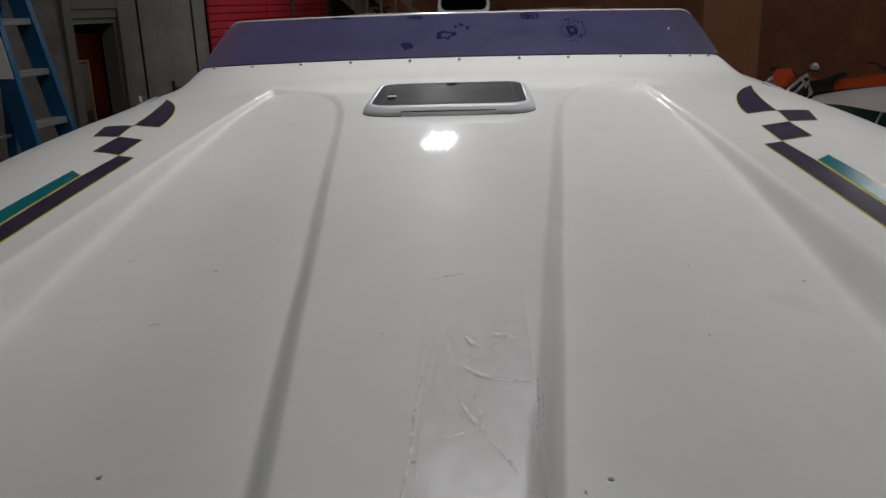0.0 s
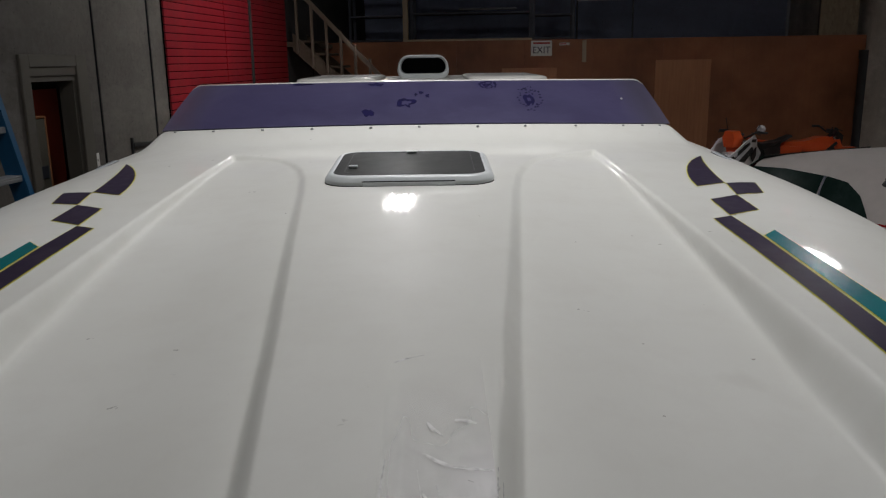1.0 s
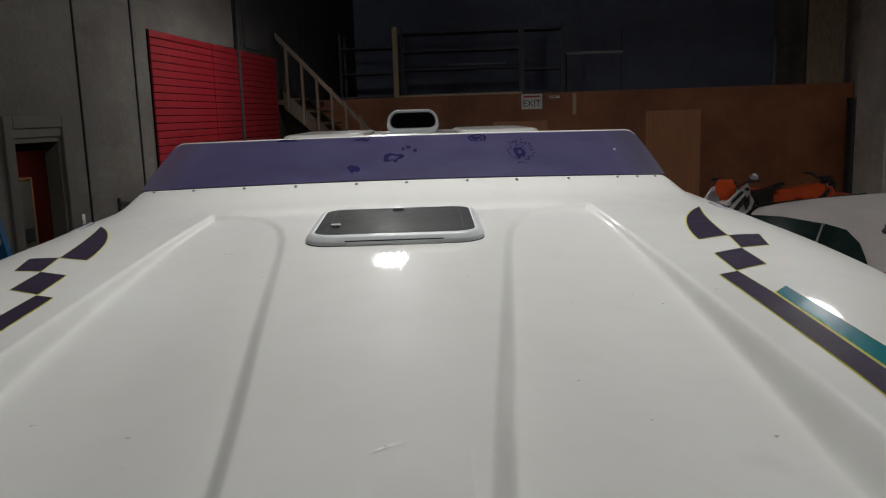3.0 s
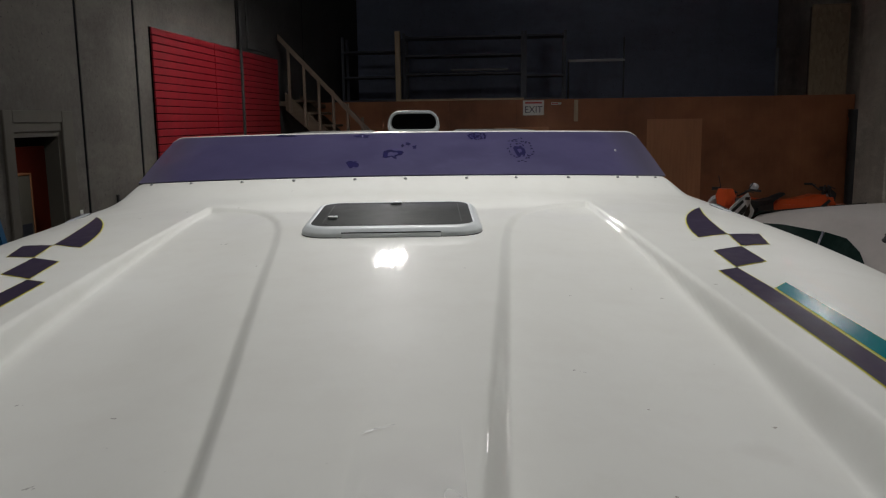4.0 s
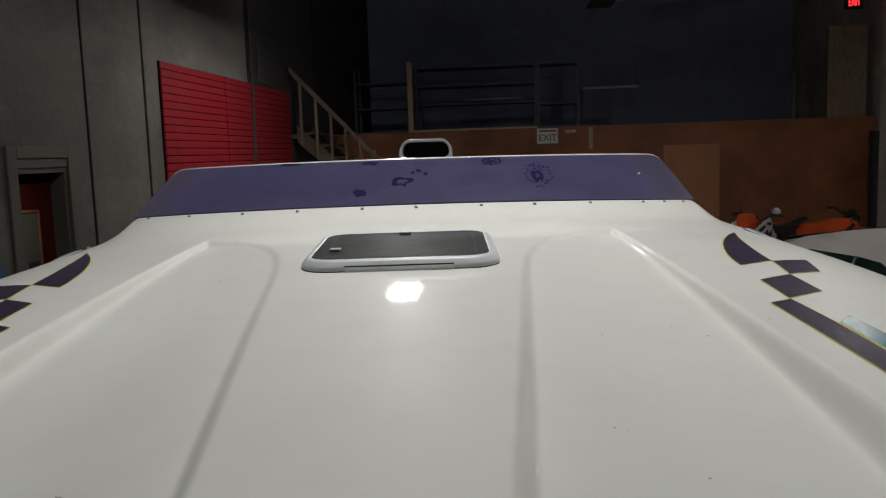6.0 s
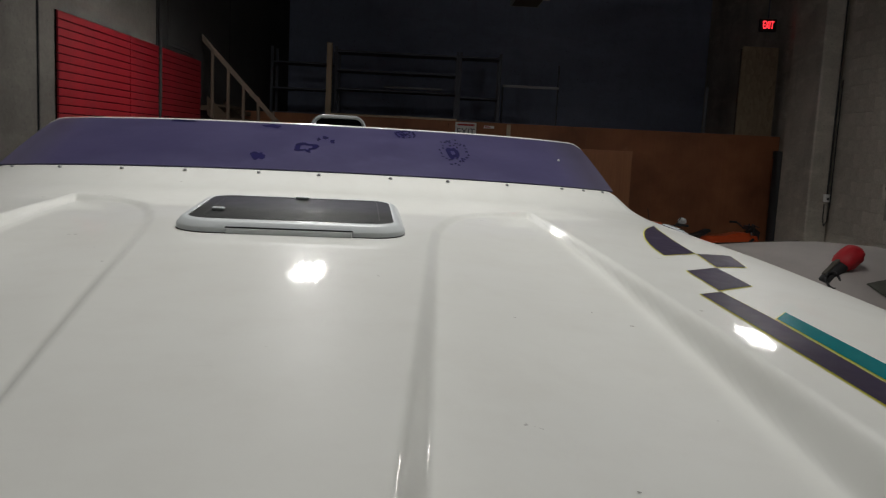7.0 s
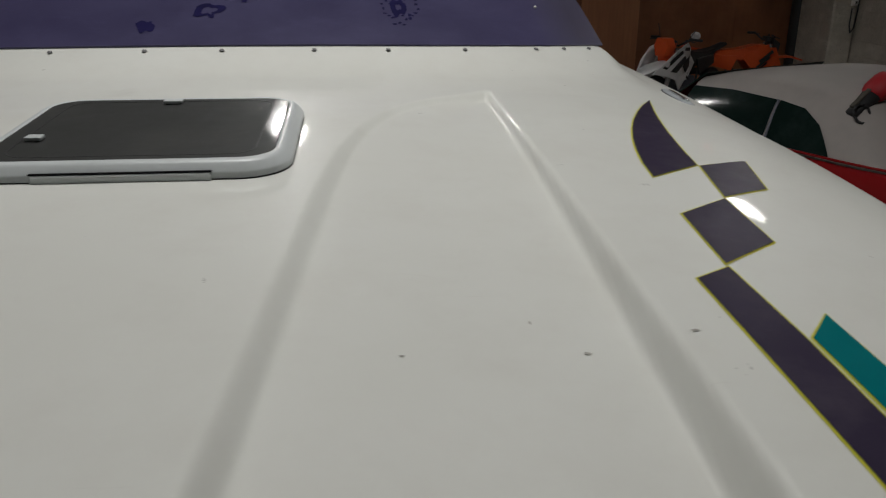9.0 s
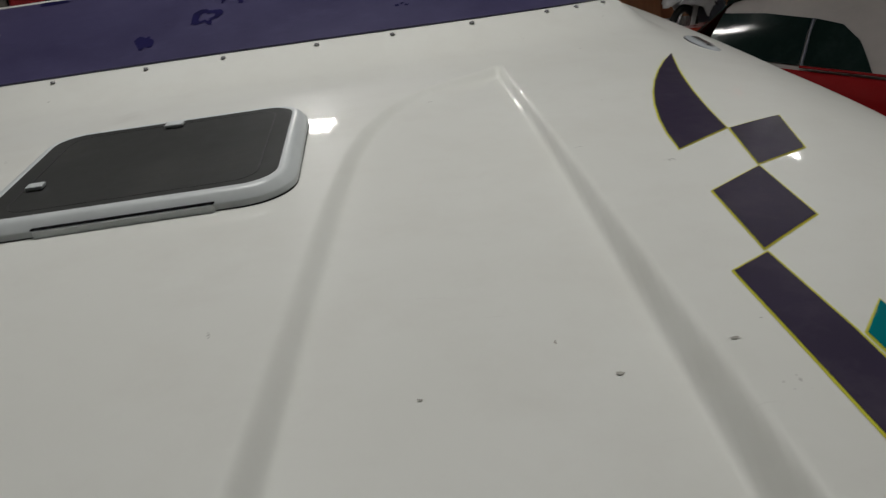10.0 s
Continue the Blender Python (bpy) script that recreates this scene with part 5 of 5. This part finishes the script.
# ---- motorcycles ----
def dirt_bike(m, label, shroud, tail, fender, plate, saddle, mirrors=(1, -1)):
    b = thing("dirt_bike", m, label, "motorcycle", "motorcycles")
    for x, r in ((0.72, 0.335), (-0.72, 0.33)):
        rings = []
        for k in range(13):
            a = 2 * math.pi * k / 12
            rings.append((0.05 * math.cos(a), r - 0.05 + 0.05 * math.sin(a)))
        bm = loft([[(x + q * math.cos(t), w, 0.335 + q * math.sin(t)) for w, q in rings[:-1]] for t in np.linspace(0, 2 * math.pi, 33)], caps=False)
        bmesh.ops.remove_doubles(bm, verts=bm.verts[:], dist=0.0005)
        wh = part("wheel", bm, RUBBER, b, "", True)
        bm = bmesh.new()
        for k in range(16):
            a = 2 * math.pi * k / 16
            add_rod(bm, (x, 0.02 * (-1) ** k, 0.335), (x + (r - 0.09) * math.cos(a), 0, 0.335 + (r - 0.09) * math.sin(a)), 0.003, sides=5)
        add_rod(bm, (x, -0.05, 0.335), (x, 0.05, 0.335), 0.03, sides=12)
        part("spokes", bm, CHROME, wh)
    for sy in (-1, 1):
        part("fork_leg", rods([(0.72, sy * 0.09, 0.335), (0.42, sy * 0.09, 1.0)], 0.024), CHROME, b)
        part("swingarm", rods([(-0.72, sy * 0.07, 0.335), (-0.12, sy * 0.07, 0.46)], 0.022), CHROME, b)
        part("frame_tube", rods([(0.38, sy * 0.05, 0.92), (0.22, sy * 0.11, 0.5), (-0.12, sy * 0.11, 0.42), (-0.2, sy * 0.1, 0.8), (0.38, sy * 0.05, 0.92)], 0.016, 8), BLACK, b)
        bm = loft([[(0.46, sy * 0.08, 1.0), (0.54, sy * 0.16, 0.86), (0.44, sy * 0.18, 0.56), (0.18, sy * 0.16, 0.58), (-0.02, sy * 0.13, 0.80), (0.10, sy * 0.09, 0.98)],
                   [(0.45, sy * 0.06, 1.0), (0.52, sy * 0.13, 0.86), (0.42, sy * 0.15, 0.56), (0.18, sy * 0.13, 0.58), (0.0, sy * 0.10, 0.80), (0.11, sy * 0.07, 0.98)]])
        part("shroud", bm, shroud, b, "", True, 50)
        for k in range(3):
            o = Matrix.Translation((0.26 + 0.04 * k, sy * 0.168, 0.66 + 0.085 * k)) @ pose(0, 0, 0, sy * 6, -38, -sy * 3)
            bm = bmesh.new()
            add_box(bm, (-0.13, -0.004, -0.012 - 0.006 * k), (0.13, 0.004, 0.012 + 0.006 * k), 0, o)
            part("graphic", bm, BLACK, b, "dark slanted graphic")
        bm = loft([[(-0.1, sy * 0.13, 0.84), (-0.6, sy * 0.10, 0.88), (-0.62, sy * 0.10, 0.74), (-0.2, sy * 0.13, 0.62)], [(-0.1, sy * 0.10, 0.84), (-0.6, sy * 0.08, 0.88), (-0.62, sy * 0.08, 0.74), (-0.2, sy * 0.10, 0.62)]])
        part("side_panel", bm, tail, b, "", True, 50)
        part("grip", rods([(0.34, sy * 0.26, 1.15), (0.30, sy * 0.40, 1.14)], 0.019), BLACK, b)
        part("lever", rods([(0.38, sy * 0.20, 1.14), (0.40, sy * 0.36, 1.12)], 0.007, 6), BLACK, b)
        bm = loft([[(x + dx, sy * (0.125 + dy), z) for dx, dy in ((-0.05, 0), (0.05, 0), (0.045, 0.012), (-0.045, 0.012))] for x, z in ((0.72, 0.36), (0.60, 0.62), (0.50, 0.86), (0.455, 0.96))])
        part("fork_guard", bm, fender, b, "", True, 50)
        if sy not in mirrors:
            continue
        mi = part("mirror_stem", rods([(0.35, sy * 0.24, 1.15), (0.33, sy * 0.30, 1.26)], 0.006, 6), BLACK, b)
        bm = bmesh.new()
        add_ball(bm, (0.31, sy * 0.31, 1.20), (0.02, 0.075, 0.055), 16, 10)
        part("mirror", bm, WHITEPLASTIC if sy > 0 else BLACK, mi, "oval mirror", True)
    bm = boxes(((0.36, -0.07, 1.05), (0.43, 0.07, 1.12)), ((0.40, -0.05, 0.98), (0.47, 0.05, 1.07)), bevel=0.012, segments=2)
    part("bar_clamp", bm, BLACK, b, "black bar clamp and gauges", True, 40)
    part("cable", rods([(0.40, 0.05, 1.08), (0.50, 0.12, 1.14), (0.52, 0.14, 1.05), (0.46, 0.10, 0.92)], 0.006, 6), BLACK, b)
    part("handlebar", rods([(0.34, -0.26, 1.15), (0.40, -0.12, 1.06), (0.40, 0.12, 1.06), (0.34, 0.26, 1.15)], 0.013), BLACK, b)
    bm = loft([[(x, w, z) for w, z in ((-hw, z0), (-hw, z1), (hw, z1), (hw, z0))] for x, hw, z0, z1 in ((0.36, 0.05, 0.86, 1.0), (0.2, 0.10, 0.80, 1.0), (-0.05, 0.11, 0.78, 0.94), (-0.4, 0.10, 0.82, 0.93), (-0.68, 0.07, 0.88, 0.95))])
    part("seat", bm, saddle, b, "", True, 40)
    bm = loft([[(x, w, z) for w, z in ((-hw, z0), (-hw * 0.8, z0 + 0.025), (hw * 0.8, z0 + 0.025), (hw, z0))] for x, hw, z0 in ((1.02, 0.05, 0.74), (0.8, 0.10, 0.80), (0.55, 0.09, 0.80), (0.40, 0.06, 0.80))])
    part("front_fender", bm, fender, b, "", True, 50)
    bm = loft([[(x, w, z) for w, z in ((-hw, z0), (-hw * 0.7, z0 + 0.03), (hw * 0.7, z0 + 0.03), (hw, z0))] for x, hw, z0 in ((-0.40, 0.11, 0.86), (-0.7, 0.10, 0.92), (-1.0, 0.07, 0.98))])
    part("rear_fender", bm, tail, b, "", True, 50)
    bm = boxes(((-0.1, -0.13, 0.34), (0.22, 0.13, 0.62)), bevel=0.05, segments=2)
    part("engine", bm, STEEL, b, "", True, 40)
    bm = loft([[(0.56, w, z) for w, z in ((-0.09, 0.84), (-0.13, 1.02), (0.13, 1.02), (0.09, 0.84))], [(0.46, w, z) for w, z in ((-0.10, 0.84), (-0.12, 1.10), (0.12, 1.10), (0.10, 0.84))]])
    part("number_plate", bm, plate, b)
    part("side_stand", rods([(-0.05, 0.12, 0.40), (0.0, 0.30, 0.012)], 0.012), STEEL, b)
    return b


def fairing(bike, mat):
    """Angular side fairings with dark slanted cut-outs and a broad front mudguard."""
    outline = [(1.00, 0.72), (0.80, 0.88), (0.56, 1.03), (0.30, 1.10), (0.15, 1.01), (0.13, 0.74), (0.30, 0.62), (0.50, 0.48), (0.60, 0.62), (0.78, 0.68)]
    for sy in (-1, 1):
        rings = [[(x, sy * (0.10 + 0.13 * math.sin(math.pi * (1.05 - x)) + d), z) for x, z in outline] for d in (0.0, 0.02)]
        part("side_fairing", loft(rings), mat, bike, "white angular side fairing")
        for cut in ([(0.86, 0.80), (0.50, 1.01), (0.47, 0.975), (0.80, 0.775)], [(0.72, 0.74), (0.40, 0.93), (0.34, 0.87), (0.60, 0.72)],
                    [(0.44, 0.80), (0.20, 0.92), (0.18, 0.78), (0.34, 0.70)], [(0.40, 1.045), (0.22, 1.03), (0.24, 0.985), (0.42, 1.005)]):
            rings = [[(x, sy * (0.10 + 0.13 * math.sin(math.pi * (1.05 - x)) + d), z) for x, z in cut] for d in (0.014, 0.026)]
            part("graphic", loft(rings), BLACK, bike, "dark slanted graphic")
    bm = loft([[(x, w, z + 0.03 * (1 - (w / hw) ** 2)) for w in np.linspace(-hw, hw, 7)] + [(x, w, z - 0.012) for w in np.linspace(hw, -hw, 7)]
               for x, hw, z in ((1.12, 0.04, 0.70), (1.0, 0.12, 0.76), (0.8, 0.14, 0.81), (0.6, 0.12, 0.83), (0.45, 0.08, 0.83))])
    part("mudguard", bm, mat, bike, "broad white front mudguard", True, 50)
    bm = loft([[(x, w * k, z) for w, z in ((-0.10, 0.93), (-0.15, 1.06), (-0.09, 1.17), (0.09, 1.17), (0.15, 1.06), (0.10, 0.93))] for x, k in ((0.52, 1.0), (0.62, 0.92), (0.67, 0.70))])
    part("headlight_mask", bm, ORANGE, bike, "orange headlight mask", True, 40)
    part("mirror_stem", rods([(0.36, -0.22, 1.15), (0.40, -0.24, 1.34)], 0.006, 6), BLACK, bike)


white_bike = dirt_bike(pose(3.90, 12.35, FLOOR, 0, 0, 222) @ Matrix.Scale(0.95, 4), "white and black dirt bike with an orange front plate", WHITEPLASTIC, BLACK, WHITEPLASTIC, ORANGE, BLACK, (1,))
fairing(white_bike, FAIRINGWHITE)
dirt_bike(pose(4.86, 12.95, FLOOR, 0, 0, 8) @ Matrix.Scale(0.93, 4), "orange dirt bike with a black handlebar", ORANGE, ORANGE, ORANGE, BLACK, ORANGE, ())

# ---- block courses of the east wall ----
def block_wall():
    bl, bh = 0.4, 0.2
    meshes = {}
    rest = bmesh.new()
    k = 0
    z = FLOOR
    row = 0
    while z < 5.2:
        y = 2.0 - (0.2 if row % 2 else 0)
        while y < 15.0:
            hole = 9.85 < y + bl / 2 < 11.45 and 1.40 < z + bh / 2 < 3.22
            near = 7.9 < y < 13.0 and 0.9 < z < 4.7
            under = y + bl > 13.0 and y < 14.1
            if not hole and not under:
                if near:
                    if "block" not in meshes:
                        bm = boxes(((0.0, 0.0012, 0.0016), (0.034, bl - 0.0012, bh - 0.0016)), bevel=0.002)
                        ob = part("block", bm, BLOCK, east)
                        meshes["block"] = ob.data
                        ob.matrix_local = pose(X1 - 0.002, y, z)
                    else:
                        shared("block", meshes["block"], east, pose(X1 + 0.002 * noise.noise((y * 3, z * 7, 1)), y, z))
                else:
                    add_box(rest, (X1, y + 0.0012, z + 0.0016), (X1 + 0.032, y + bl - 0.0012, z + bh - 0.0016))
            y += bl
        z += bh
        row += 1
    tagged(part("masonry", rest, BLOCK, east), kind="stuff")
    inf = part("infill", boxes(((X1 - 0.007, 9.86, 1.42), (X1 + 0.032, 11.44, 3.20)), bevel=0.003), PATCHBLOCK, east, "darker flush infill of an old window")
    for k in range(1, 9):
        part("joint", boxes(((X1 - 0.0085, 9.88, 1.42 + k * 0.2), (X1 - 0.004, 11.42, 1.424 + k * 0.2))), JOINT, inf)
    for y, top in ((9.93, 3.04), (11.40, 3.15)):
        for k in range(4):
            z = top - 0.42 * k
            bm = boxes(((X1 - 0.022, y - 0.035, z - 0.06), (X1 - 0.006, y + 0.035, z + 0.06)), bevel=0.006)
            add_rod(bm, (X1 - 0.030, y, z - 0.055), (X1 - 0.030, y, z + 0.055), 0.012, sides=8)
            part("hinge_pin", bm, BLACK, inf, "dark rusted shutter pin")
    for y, z in ((9.39, 2.65), (9.01, 2.66), (8.70, 2.13)):
        bm = bmesh.new()
        add_rod(bm, (X1 - 0.022, y, z), (X1 + 0.01, y, z), 0.024, sides=10)
        part("wall_anchor", bm, BLACK, east, "dark rusted wall anchor")


block_wall()
